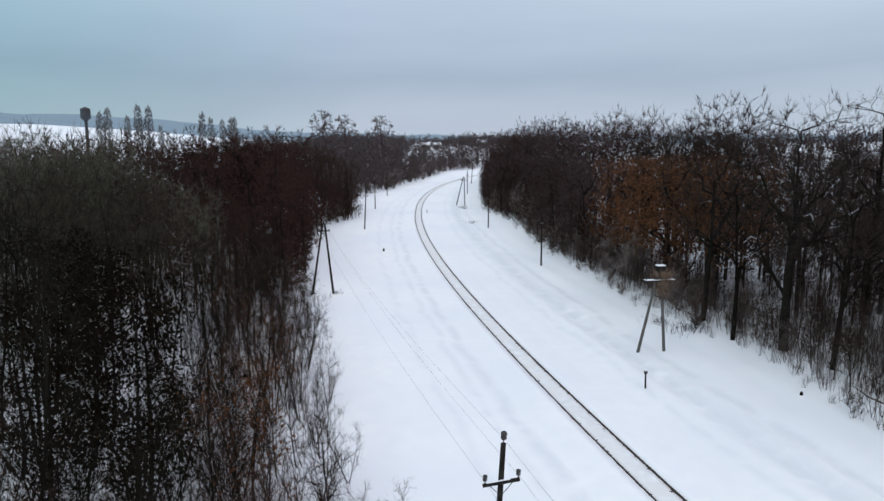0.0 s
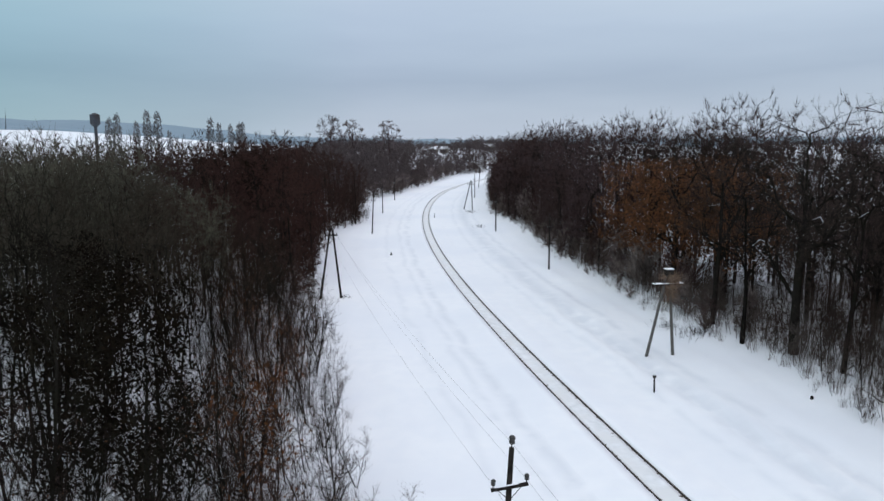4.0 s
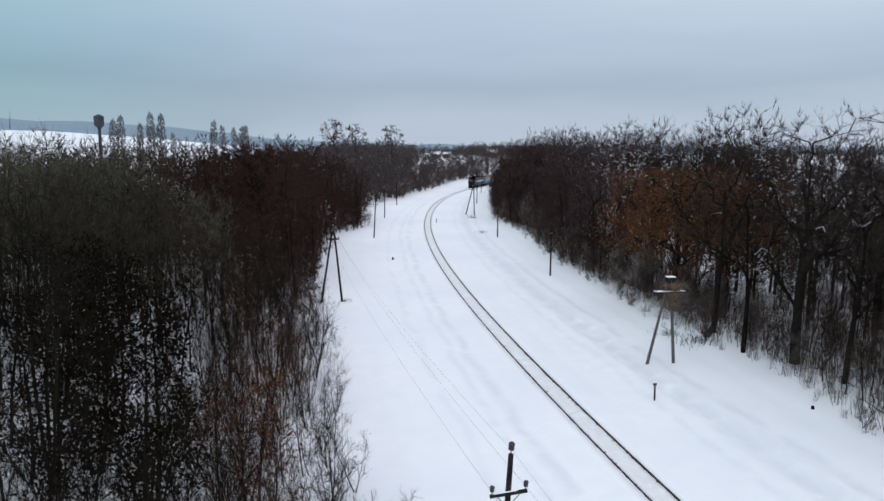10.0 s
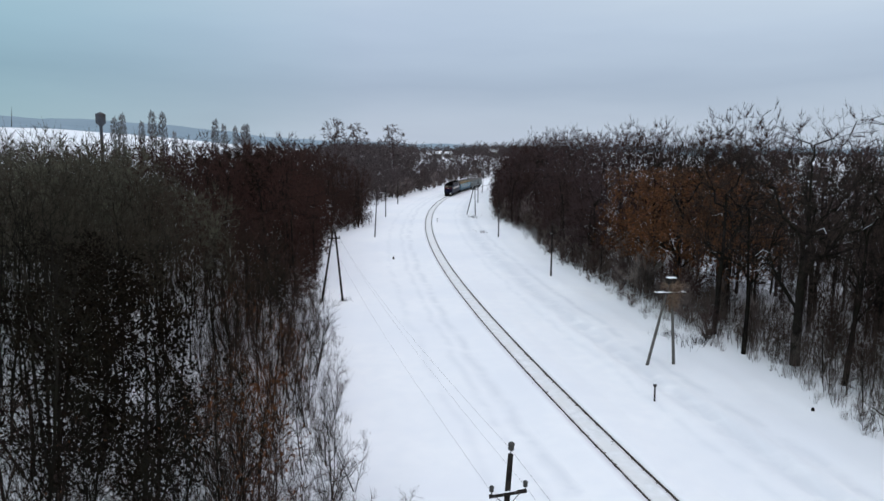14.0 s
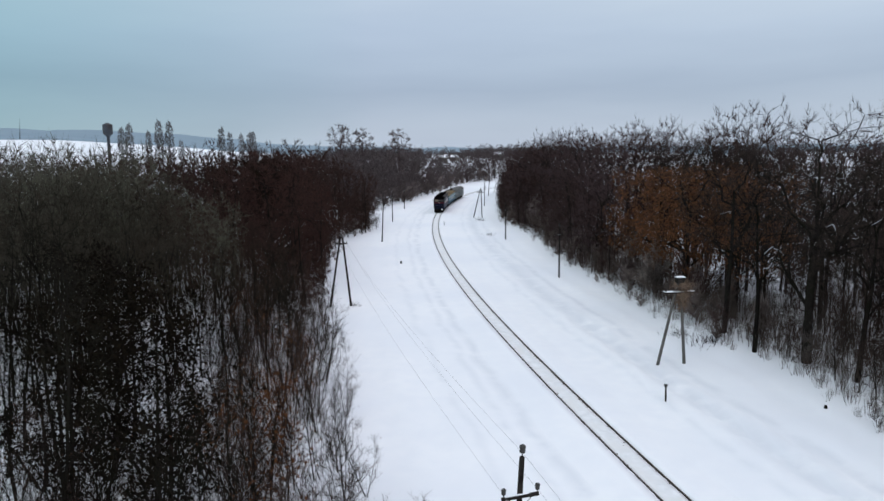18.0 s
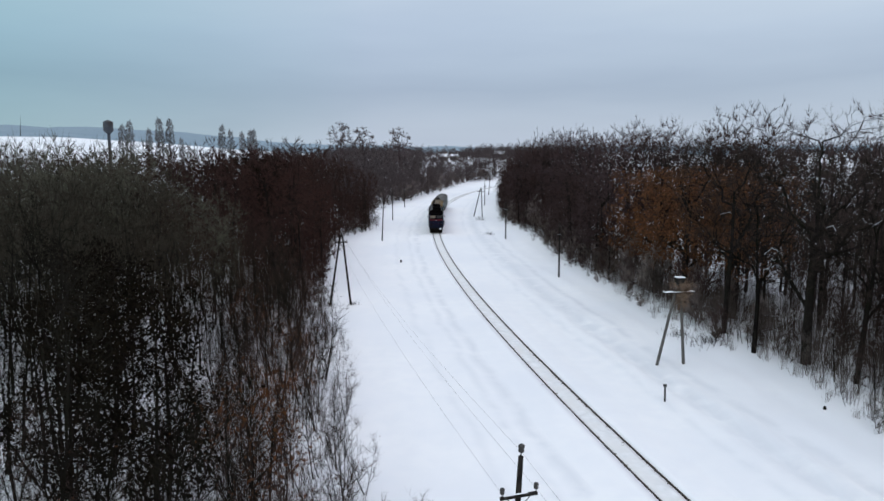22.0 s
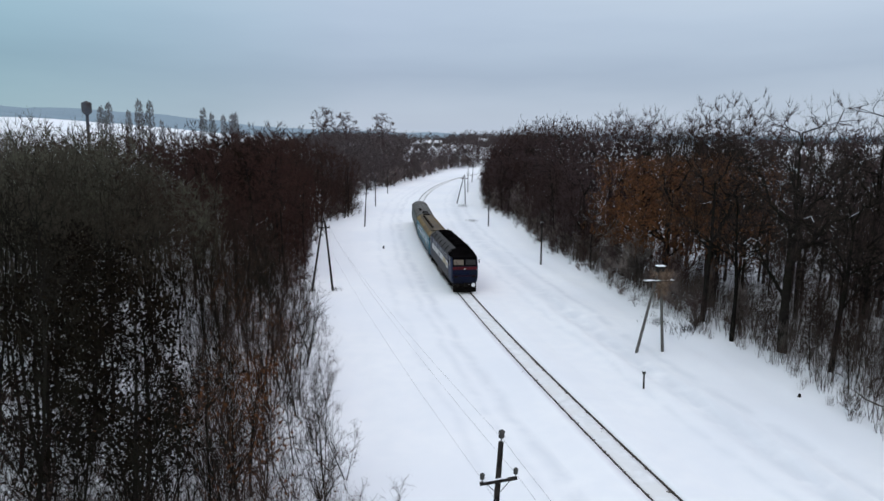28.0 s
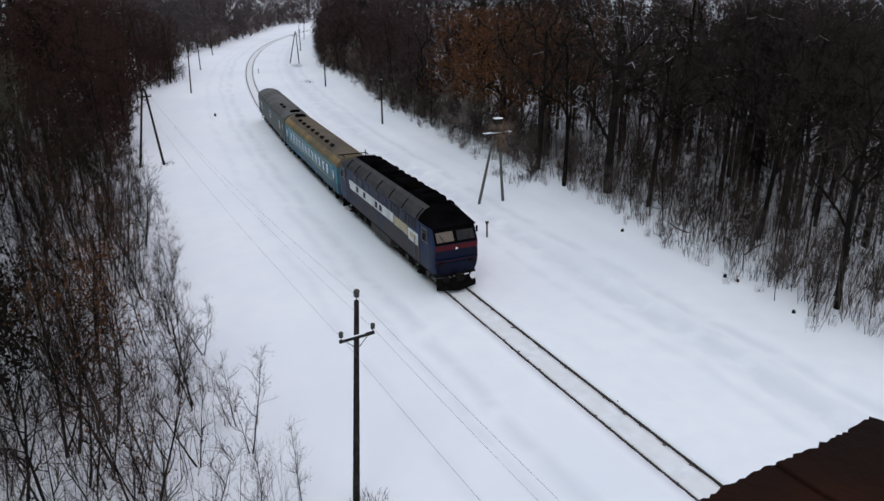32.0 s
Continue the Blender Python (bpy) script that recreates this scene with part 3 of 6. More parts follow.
def crown_geo(seed, h, r, base=0.3, width=12.0, tiers=(6, 26, 110, 440), twigs=5, twig_len=1.0, twig_r=0.011, low=0.38, rise=0.8, lobes=0.2, crook=0.12, up=0.35, shell=0.26, lean=0.03, far=False, snow=0, leaves=0, leaf_size=0.1, leaf_low=0.0, leaf_high=1.0, spread=0.9, sub=True, boxy=2.6):
    """A bare tree grown inwards from the ends of its branches, which fill an uneven dome: boughs gather into limbs, limbs into the trunk."""
    rng = np.random.default_rng(seed)
    n = tiers[-1]
    base = base * h
    d = unit(rng.standard_normal((n, 3)) + np.array([[0, 0, 0.25]]))
    d = d / (np.abs(d) ** boxy).sum(1, keepdims=True) ** (1 / boxy)
    bump = np.ones((n, 1))
    for k in range(5):
        v = unit(rng.standard_normal(3)) * rng.uniform(2.0, 4.5)
        bump += lobes * 0.17 * np.sin(d @ v + rng.uniform(0, 6.3))[:, None]
    top_z = base + low * (h - base)
    half = np.where(d[:, 2] > 0, h - top_z, top_z - base)
    P = d * rng.uniform(0, 1, (n, 1)) ** shell * bump * np.stack([np.full(n, width / 2), np.full(n, width / 2), half], -1)
    P[:, 2] += top_z
    tilt = rng.standard_normal(2) * lean
    own3, c3 = cluster(rng, P, tiers[2])
    own2, c2 = cluster(rng, c3, tiers[1])
    own1, c1 = cluster(rng, c2, tiers[0])
    rho = np.hypot(c1[:, 0], c1[:, 1])
    za = np.clip(c1[:, 2] - rise * rho - 0.10 * (h - base), 0.75 * base, 0.80 * h) * rng.uniform(0.92, 1.05, tiers[0])
    stem = np.stack([0.15 * np.sin(za * 0.5 + seed), 0.15 * np.cos(za * 0.43 + seed), za], -1)
    n1 = stem + (c1 - stem) * 0.40
    n2 = n1[own1] + (c2 - n1[own1]) * 0.55
    n3 = n2[own2] + (c3 - n2[own2]) * 0.80
    w3 = np.bincount(own3, minlength=tiers[2]).astype(float)
    w2 = np.bincount(own2, w3, minlength=tiers[1])
    w1 = np.bincount(own1, w2, minlength=tiers[0])
    e = 1 / 2.0
    f = r / n ** e

    def bent(a, b, ra, rb, before):
        """Two pieces from a to b that leave a along the limb before."""
        ln = np.linalg.norm(b - a, axis=1, keepdims=True)
        m = (a + b) / 2 + ln * (0.16 * before + crook * rng.standard_normal(a.shape))
        rm = ((ra + rb) / 2)[:, None]
        return np.concatenate([np.concatenate([a, m, ra[:, None], rm], 1), np.concatenate([m, b, rm, rb[:, None]], 1)]), unit(b - m)
    rows = []
    order = np.argsort(za)
    foot, left = np.array([0, 0, -0.25]), n * 1.0
    rr = r * 1.25
    for j in order:
        q = f * left ** e
        rows.append((*foot, *stem[j], rr, q))
        foot, rr = stem[j], q
        left = max(1.0, left - w1[j])
    f1, f2, f3 = f * np.maximum(w1, 1) ** e, f * np.maximum(w2, 1) ** e, f * np.maximum(w3, 1) ** e
    b1, d1 = bent(stem, n1, f1 * 1.05, f1 * 0.9, np.tile((0, 0, 0.8), (len(n1), 1)))
    b2, d2 = bent(n1[own1], n2, f2 * 1.05, f2 * 0.85, d1[own1])
    b3, d3 = bent(n2[own2], n3, f3, f3 * 0.8, d2[own2])
    ends = np.concatenate([n3[own3], P, np.full((n, 1), f * 0.9), np.full((n, 1), f * 0.2)], 1)
    thick, thin = np.concatenate([np.array(rows), b1, b2]), np.concatenate([b3, ends])
    de = unit(P - n3[own3])
    tp, td = [], []
    for k in range(twigs):
        u = rng.uniform(0.1, 1.0, (n, 1))
        tp.append(n3[own3] + (P - n3[own3]) * u)
        td.append(unit(de * 0.8 + rng.standard_normal((n, 3)) * 0.75 * spread + np.array([[0, 0, up]])))
    tp, td = np.concatenate(tp), np.concatenate(td)
    tl = twig_len * rng.uniform(0.45, 1.2, (len(tp), 1))
    te = tp + td * tl
    sp = tp + td * tl * rng.uniform(0.2, 0.6, (len(tp), 1))
    se = sp + unit(td + rng.standard_normal(td.shape) * 0.55) * tl * 0.55
    tw = np.concatenate([tp, te, np.full((len(tp), 1), twig_r)], 1)
    if sub:
        tw = np.concatenate([tw, np.concatenate([sp, se, np.full((len(tp), 1), twig_r * 0.75)], 1)])
    for arr in (thick, thin, tw):
        for c in (0, 3):
            arr[:, c] += tilt[0] * np.maximum(arr[:, c + 2], 0)
            arr[:, c + 1] += tilt[1] * np.maximum(arr[:, c + 2], 0)
    lv = None
    if leaves:
        zz = te[:, 2] / h
        pool = te[(zz >= leaf_low) & (zz <= leaf_high)]
        lv = leaf_tris(pool[rng.integers(0, len(pool), leaves)] + rng.standard_normal((leaves, 3)) * 0.25, leaf_size, rng)
    V1, T1 = tubes(thick, 4 if far else 6)
    V2, T2 = ribbons(thin) if far else tubes(thin, 3)
    wood = (np.concatenate([V1, V2]), np.concatenate([T1, T2 + len(V1)]))
    out = (wood, blades(tw), lv)
    if snow:
        half = len(b3) // 2
        flat = np.abs(b3[half:, 5] - b3[:half, 2]) / np.linalg.norm(b3[half:, 3:6] - b3[:half, :3], axis=1)
        long = np.linalg.norm(b3[half:, 3:6] - b3[:half, :3], axis=1)
        pick = np.argsort(flat + 0.5 * rng.uniform(0, 1, half) + 0.6 * np.maximum(long - 1.3, 0))[:snow]
        bits = np.concatenate([b3[pick], b3[pick + half]])
        bits[:, 2] += bits[:, 6] * 0.8; bits[:, 5] += bits[:, 7] * 0.8
        bits[:, 6:] = bits[:, 6:] * 0.6 + 0.004
        out += (tubes(bits, 5),)
    return out


def tree_thing(name, label, geo, bark, twig, leaf=None, group=""):
    wood, tw, lv = geo[:3]
    ob = thing(name, label, "tree" if "tree" in name or "oak" in name or "poplar" in name else "shrub", group=group)
    t = new("trunk", mesh_from("trunk", *wood, [bark])); t.parent = ob
    c = new("crown", mesh_from("crown", *tw, [twig])); c.parent = ob
    if lv is not None:
        d = new("dry_leaves", mesh_from("dry_leaves", *lv, [leaf])); d.parent = ob
    if len(geo) > 3:
        e = new("branch_snow", mesh_from("branch_snow", *geo[3], [M_SNOW])); e.parent = ob
        tagged(e, "strips of snow lying on the limbs", kind="stuff")
    return ob


def stand(name, label, category, geos, mats, places):
    """Many plants joined into one mesh: geos by kind, places: rows of kind, x, y, z, turn, size."""
    Vs, Ts, Is, base = [], [], [], 0
    for kind, x, y, z, a, s in places:
        wood, tw, lv, mi = geos[int(kind)]
        c, sn = math.cos(a) * s, math.sin(a) * s
        rot = np.array(((c, sn, 0), (-sn, c, 0), (0, 0, s)))
        for k, g in enumerate((wood, tw, lv)):
            if g is None or len(g[1]) == 0:
                continue
            Vs.append(g[0] @ rot + np.array((x, y, z)))
            Ts.append(g[1] + base)
            Is.append(np.full(len(g[1]), mi[k]))
            base += len(g[0])
    ob = new(name, mesh_from(name, np.concatenate(Vs), np.concatenate(Ts), mats, np.concatenate(Is)))
    return tagged(ob, label, category, kind="stuff")


def left_edge(y):
    return np.interp(y, (10, 24, 33, 44, 59, 72, 82, 92, 120, 157, 166, 176, 200, 245, 267, 347, 418, 450, 500), (2.3, -0.7, -3.1, -6.2, -9.2, -12.4, -16.6, -18.2, -22.0, -27.0, -22.4, -20.0, -26, -28.0, -19, -7, 5.4, 24, 60))


def right_edge(y):
    return np.interp(y, (10, 27, 38, 47, 56, 64, 68, 75, 92, 108, 120, 140, 165, 176, 192, 230, 307, 340, 370, 400), (36, 31.8, 30, 28.8, 28.6, 27.8, 26, 24, 22, 20, 18, 17, 16.8, 14.5, 11.5, 12.5, 16, 20.5, 27, 40))


def scatter(rng, x0, x1, y0, y1, cell, keep):
    """Jittered places x, y in a field, where keep(x, y) holds."""
    gx, gy = np.meshgrid(np.arange(x0, x1, cell), np.arange(y0, y1, cell))
    p = np.stack([gx.ravel(), gy.ravel()], -1) + rng.uniform(-0.5, 0.5, (gx.size, 2)) * cell
    return p[keep(p[:, 0], p[:, 1])]


def in_view(x, y, margin=4.0):
    """The field of the forest that the tower looks on: the rest is never seen."""
    az = np.degrees(np.arctan2(x, y))
    return (az > -36 - margin) & (az < 47 + margin)


def grown(geo, h, share=96):
    """The same tree, brought to the height h."""
    k = h / np.percentile(geo[1][0][:, 2], share)
    return tuple(None if g is None else (g[0] * k, g[1]) for g in geo)


R = np.random.default_rng(11)
# kinds of plant, from fine ones that stand near to coarse ones far off
SAPLINGS = [tree_geo(20 + k, (7.0, 8.2, 9.5, 6.2)[k], (0.06, 0.065, 0.075, 0.05)[k], stems=(3, 2, 2, 4)[k], clear=0.18, limbs=(10, 12, 14, 9)[k], reach=0.26, rise=0.85, boughs=1, twigs=2, sub=1, twig_len=1.0, twig_r=0.012, fine=True, crook=0.18, lift=0.10, lean=0.08, leaves=(0, 40, 0, 30)[k], leaf_size=0.07) for k in range(4)]
YOUNG = [crown_geo(40 + k, (13.5, 15.0, 12.5, 16.0)[k], (0.085, 0.095, 0.08, 0.10)[k], base=(0.30, 0.36, 0.28, 0.34)[k], width=(4.2, 4.8, 3.8, 4.4)[k], tiers=(9, 26, 70, 170), twigs=4, twig_len=1.0, twig_r=0.013, rise=1.5, lobes=0.3, up=0.5, lean=0.05, shell=0.35) for k in range(4)]
MID = [crown_geo(50 + k, (13.5, 15.0, 16.0)[k], 0.09, base=0.24, width=(4.6, 5.2, 4.4)[k], tiers=(7, 20, 50, 140), twigs=5, twig_len=1.3, twig_r=0.026, rise=1.3, lobes=0.3, up=0.5, lean=0.05, shell=0.35, sub=False, far=True) for k in range(3)]
COARSE = [crown_geo(60 + k, (14.5, 16.0, 13.0)[k], 0.12, base=0.12, width=(7.2, 8.0, 6.6)[k], tiers=(5, 14, 40, 140), twigs=6, twig_len=1.0, twig_r=0.044, spread=0.6, rise=1.0, lobes=0.3, up=0.45, sub=False, far=True) for k in range(3)]
BEND = [crown_geo(70 + k, (14.5, 16.0, 13.0)[k], 0.14, base=0.10, width=(7.0, 8.0, 6.5)[k], tiers=(4, 10, 22, 60), twigs=5, twig_len=1.6, twig_r=0.11, rise=0.9, lobes=0.3, up=0.4, sub=False, far=True) for k in range(3)]
BACKING = [crown_geo(75 + k, (20.5, 22.0, 19.5)[k], 0.18, base=0.15, width=(11.0, 12.0, 10.0)[k], tiers=(4, 12, 40, 160), twigs=6, twig_len=1.0, twig_r=0.044, spread=0.6, up=0.5, rise=0.9, lobes=0.3, sub=False, far=True) for k in range(3)]
OAKS = [crown_geo(80 + k, (22.0, 23.0, 21.5, 20.5)[k], (0.36, 0.40, 0.23, 0.20)[k], base=(0.36, 0.32, 0.40, 0.35)[k], width=(14.5, 16.0, 13.0, 13.5)[k], tiers=(6, 26, 120, 640), twigs=6, twig_len=0.8, twig_r=0.010, spread=0.6, up=0.5, shell=0.32, rise=0.95, lobes=0.3, crook=0.17, lean=0.03, snow=(5, 6, 3, 2)[k]) for k in range(4)]
RUSSET = [crown_geo(91 + k, 20.5, 0.32, base=0.22, width=12.0, tiers=(6, 24, 90, 320), twigs=4, twig_len=1.1, twig_r=0.013, rise=0.7, lobes=0.35, leaves=6500, leaf_size=0.13, leaf_low=0.2, leaf_high=0.8) for k in range(2)]
TALL = [crown_geo(100 + k, (22.0, 23.0, 21.0)[k], (0.22, 0.24, 0.20)[k], base=0.40, width=(12.0, 13.0, 11.0)[k], tiers=(6, 22, 110, 600), twigs=6, twig_len=0.8, twig_r=0.016, spread=0.6, up=0.5, shell=0.32, rise=0.9, lobes=0.3, sub=False, far=True) for k in range(3)]
PLUM = [crown_geo(110 + k, (21.5, 22.5, 20.5)[k], (0.20, 0.22, 0.19)[k], base=0.14, width=(11.0, 12.0, 10.0)[k], tiers=(6, 20, 80, 380), twigs=6, twig_len=0.9, twig_r=0.033, spread=0.6, up=0.5, shell=0.32, rise=0.9, lobes=0.3, sub=False, far=True) for k in range(3)]
FARS = [crown_geo(140 + k, (12.0, 14.0, 10.0)[k], 0.16, base=0.10, width=(8.0, 9.0, 7.5)[k], tiers=(3, 6, 12, 28), twigs=5, twig_len=1.8, twig_r=0.23, rise=0.8, sub=False, far=True) for k in range(3)]
DARK_OAK = tree_geo(160, 11.5, 0.14, stems=2, clear=0.2, limbs=14, reach=0.26, rise=0.6, boughs=2, twigs=3, sub=1, twig_len=0.9, twig_r=0.01, leaves=2100, leaf_size=0.12)
RUST_OAK = tree_geo(161, 8.5, 0.09, stems=2, clear=0.15, limbs=13, reach=0.24, rise=0.6, boughs=1, twigs=2, sub=1, twig_len=0.8, twig_r=0.009, leaves=700, leaf_size=0.09)
POPLAR = crown_geo(170, 28.0, 0.22, base=0.05, width=4.4, tiers=(14, 40, 110, 420), twigs=5, twig_len=1.2, twig_r=0.085, boxy=2.2, low=0.5, rise=3.0, lobes=0.15, up=1.2, lean=0.0, spread=0.5, far=True)
FIELD_TREE = crown_geo(171, 26.0, 0.45, base=0.36, width=10.5, tiers=(6, 24, 80, 280), twigs=7, twig_len=1.1, twig_r=0.075, spread=0.7, rise=0.8, lobes=0.25, far=True)


def stalks(seed, n, h, spread, r):
    """A clump of thin upright stems with a few side shoots each."""
    rng = np.random.default_rng(seed)
    p = np.concatenate([rng.standard_normal((n, 2)) * spread * 0.4, np.full((n, 1), -0.1)], 1)
    d = unit(np.concatenate([rng.standard_normal((n, 2)) * 0.16 + p[:, :2] * 0.12, np.ones((n, 1))], 1))
    l = h * rng.uniform(0.45, 1.1, (n, 1))
    rows = [np.concatenate([p, p + d * l, np.full((n, 1), r)], 1)]
    for k in range(4):
        u = rng.uniform(0.2, 0.85, (n, 1))
        e = unit(d * 1.0 + rng.standard_normal((n, 3)) * 0.45)
        rows.append(np.concatenate([p + d * l * u, p + d * l * u + e * l * rng.uniform(0.15, 0.4, (n, 1)), np.full((n, 1), r * 0.6)], 1))
    return blades(np.concatenate(rows))


def stems_of(kind, geos, mats, names, places, group, size=(0.85, 1.15), grow=None):
    """Single trees that one could count: each a thing with trunk and crown."""
    protos = {}
    for k, (x, y) in zip(kind, places):
        s, a = R.uniform(*size), R.uniform(0, math.tau)
        if grow is not None:
            s *= float(grow(x, y))
        at, turn = (x, y, float(ground_z(x, y))), Euler((0, 0, a))
        if k not in protos:
            protos[k] = tree_thing(names[0], names[1], geos[k], *mats[k], group=group)
            protos[k].matrix_basis = Matrix.LocRotScale(at, turn, (s, s, s))
        else:
            q = s / protos[k].scale.x
            copy_thing(protos[k], Matrix.LocRotScale(at, turn, (q, q, q)))


def rows_of(places, kinds, size, grow=None):
    out = []
    for x, y in places:
        s = R.uniform(*size) * (1 if grow is None else float(grow(x, y)))
        out.append((R.integers(0, kinds), x, y, float(ground_z(x, y)), R.uniform(0, 6.28), s))
    return out


def in_left(x, y):
    return left_edge(y) - x


def in_right(x, y):
    return x - right_edge(y)


def woods():
    # left: thicket of saplings along the edge
    p = scatter(R, -34, 0, 21, 92, 2.5, lambda x, y: in_view(x, y) & (in_left(x, y) > 0.6 + 0.7 * np.sin(y)) & (in_left(x, y) < np.where(y < 36, 21, 12)))
    kinds = R.integers(0, 4, len(p))
    mats = {0: (M_BARK, M_TWIG_EDGE, M_LEAF), 1: (M_BARK, M_TWIG_EDGE, M_LEAF), 2: (M_BARK, M_TWIG_OLIVE, M_LEAF), 3: (M_BARK, M_TWIG_EDGE, M_LEAF)}
    stems_of(kinds, SAPLINGS, mats, ("young_tree", "slender bare young tree at the snowy wood's edge"), p, "thicket at the wood's edge", (0.7, 1.15), lambda x, y: 0.55 + 0.45 * smooth(in_left(x, y), 0.5, 5))
    # left: taller young wood behind it
    p = scatter(R, -75, -8, 22, 100, 3.8, lambda x, y: in_view(x, y) & (in_left(x, y) > 6))
    kinds = R.integers(0, 4, len(p))
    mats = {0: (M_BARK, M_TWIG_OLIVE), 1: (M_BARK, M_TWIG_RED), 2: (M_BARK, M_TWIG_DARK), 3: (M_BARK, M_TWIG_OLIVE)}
    near = np.hypot(*p.T) < 62
    thin = ~near | (np.arange(len(p)) % 6 > 2)
    p, kinds, near = p[thin], kinds[thin], near[thin]
    rising = lambda x, y: 0.74 + (0.56 if y > 62 else 0.40) * smooth(in_left(x, y), 5, 26)
    stems_of(kinds[near], YOUNG, mats, ("bare_tree", "tall thin bare deciduous tree in the snowy wood"), p[near], "bare trees of the young wood", (0.8, 1.08), rising)
    geos = [(*MID[k], (0, 1, 0)) for k in range(3)]
    p = p[~near]
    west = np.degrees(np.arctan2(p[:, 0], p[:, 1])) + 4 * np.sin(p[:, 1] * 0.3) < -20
    # Haze put into colour: same wood paler beyond 84 m, darker nearer.
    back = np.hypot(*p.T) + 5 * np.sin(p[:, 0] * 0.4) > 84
    stand("young_wood", "dense bare young wood, olive-grey twigs paled by painted haze", "woodland", geos, [M_BARK, M_HAZE_OLIVE], rows_of(p[west & back], 3, (0.88, 1.06), rising))
    stand("young_wood", "dense bare young wood, reddish-brown twigs paled by painted haze", "woodland", geos, [M_BARK, M_HAZE_RED], rows_of(p[~west & back], 3, (0.88, 1.1), rising))
    stand("young_wood", "dense bare young wood with dark olive twigs", "woodland", geos, [M_BARK, M_TWIG_OLIVE_NEAR], rows_of(p[~back & west], 3, (0.86, 1.08), rising))
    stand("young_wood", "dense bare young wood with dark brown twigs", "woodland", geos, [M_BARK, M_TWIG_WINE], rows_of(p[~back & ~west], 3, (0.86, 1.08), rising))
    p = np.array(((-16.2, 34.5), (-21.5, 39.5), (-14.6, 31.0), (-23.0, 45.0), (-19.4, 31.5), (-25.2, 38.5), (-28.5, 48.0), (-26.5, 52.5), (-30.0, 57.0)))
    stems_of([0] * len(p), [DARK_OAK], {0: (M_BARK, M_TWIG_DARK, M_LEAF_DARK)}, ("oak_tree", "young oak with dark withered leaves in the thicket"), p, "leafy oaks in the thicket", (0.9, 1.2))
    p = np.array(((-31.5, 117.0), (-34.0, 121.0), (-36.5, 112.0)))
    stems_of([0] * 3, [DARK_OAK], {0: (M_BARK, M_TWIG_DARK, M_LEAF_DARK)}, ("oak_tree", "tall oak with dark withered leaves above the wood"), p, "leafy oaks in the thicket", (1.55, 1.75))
    p = np.array(((-13.2, 41.5), (-11.0, 36.0), (-14.5, 56.0), (-20.0, 62.0), (-12.4, 52.0), (-9.0, 31.5)))
    stems_of([0] * 6, [RUST_OAK], {0: (M_BARK, M_TWIG_RED, M_LEAF)}, ("oak_tree", "young oak with rusty dry leaves in the thicket"), p, "leafy oaks in the thicket", (0.8, 1.15))
    # left: the wood going back
    p = scatter(R, -150, -10, 92, 330, 6.0, lambda x, y: in_view(x, y) & (in_left(x, y) > 0.4) & (in_left(x, y) < np.where(y < 165, 82, 45)) & ((in_left(x, y) < 38) | (np.sin(x * 3 + y * 5) > -0.25)))
    geos = [(*COARSE[k], (0, 1, 0)) for k in range(3)]
    low = lambda x, y: 0.66 + 0.34 * smooth(in_left(x, y), 0, 9)
    near = p[:, 1] < 205
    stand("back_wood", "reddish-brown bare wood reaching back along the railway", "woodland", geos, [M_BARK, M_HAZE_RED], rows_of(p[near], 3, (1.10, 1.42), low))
    q = scatter(R, -40, -10, 84, 200, 2.7, lambda x, y: (in_left(x, y) > 0.4 + 0.5 * np.sin(y)) & (in_left(x, y) < 7))
    geos = [(*BEND[k], (0, 1, 0)) for k in range(3)]
    stand("edge_wood", "reddish-brown shrubs closing the edge of the wood", "woodland", geos, [M_BARK, M_HAZE_RED], rows_of(q, 3, (0.26, 0.58), lambda x, y: 0.7 + 0.3 * smooth(in_left(x, y), 0, 5)))
    q = scatter(R, -90, 30, 330, 470, 6.2, lambda x, y: (in_left(x, y) > 0) & (in_left(x, y) < 50))
    geos = [(*BEND[k], (0, 1, 0)) for k in range(3)]
    stand("bend_wood", "bare wood round the outside of the bend, haze in its grey-brown colour", "woodland", geos, [M_TWIG_HAZE, M_TWIG_HAZE], rows_of(p[~near], 3, (0.8, 1.3), low) + rows_of(q, 3, (0.4, 0.92)))
    # right: tall oaks at the edge
    great = np.array(((32.2, 63.2), (33.5, 98.5), (28.6, 73.8), (28.8, 66.5), (44.4, 52.3), (47.1, 61.1), (47.5, 75.8), (38.0, 47.0)))
    p = scatter(R, 24, 58, 22, 105, 7.6, lambda x, y: in_view(x, y) & (in_right(x, y) > 3.5) & (in_right(x, y) < 18) & ~((y > 70) & (y < 97) & (in_right(x, y) < 11)))
    p = p[(p[:, 0] / p[:, 1] < 0.40) | (p[:, 0] / p[:, 1] > 0.62) | (np.arange(len(p)) % 2 == 0)]
    p = np.concatenate([great, p[np.min(np.hypot(p[:, :1] - great[:, 0], p[:, 1:] - great[:, 1]), 1) > 5.0]])
    kinds = np.concatenate([(1, 0, 2, 3, 0, 2, 1, 3), R.integers(2, 4, len(p) - len(great))])
    mats = {k: (M_BARK, M_TWIG_OAK) for k in range(4)}
    stems_of(kinds, OAKS, mats, ("oak_tree", "tall dark bare oak at the snowy wood's edge"), p, "oaks along the cutting", (0.90, 1.03), lambda x, y: 0.95 + 0.12 * smooth(y, 45, 70))
    p = np.array(((27.3, 84.0), (29.8, 91.0), (32.0, 80.0), (27.2, 95.5), (34.5, 88.0)))
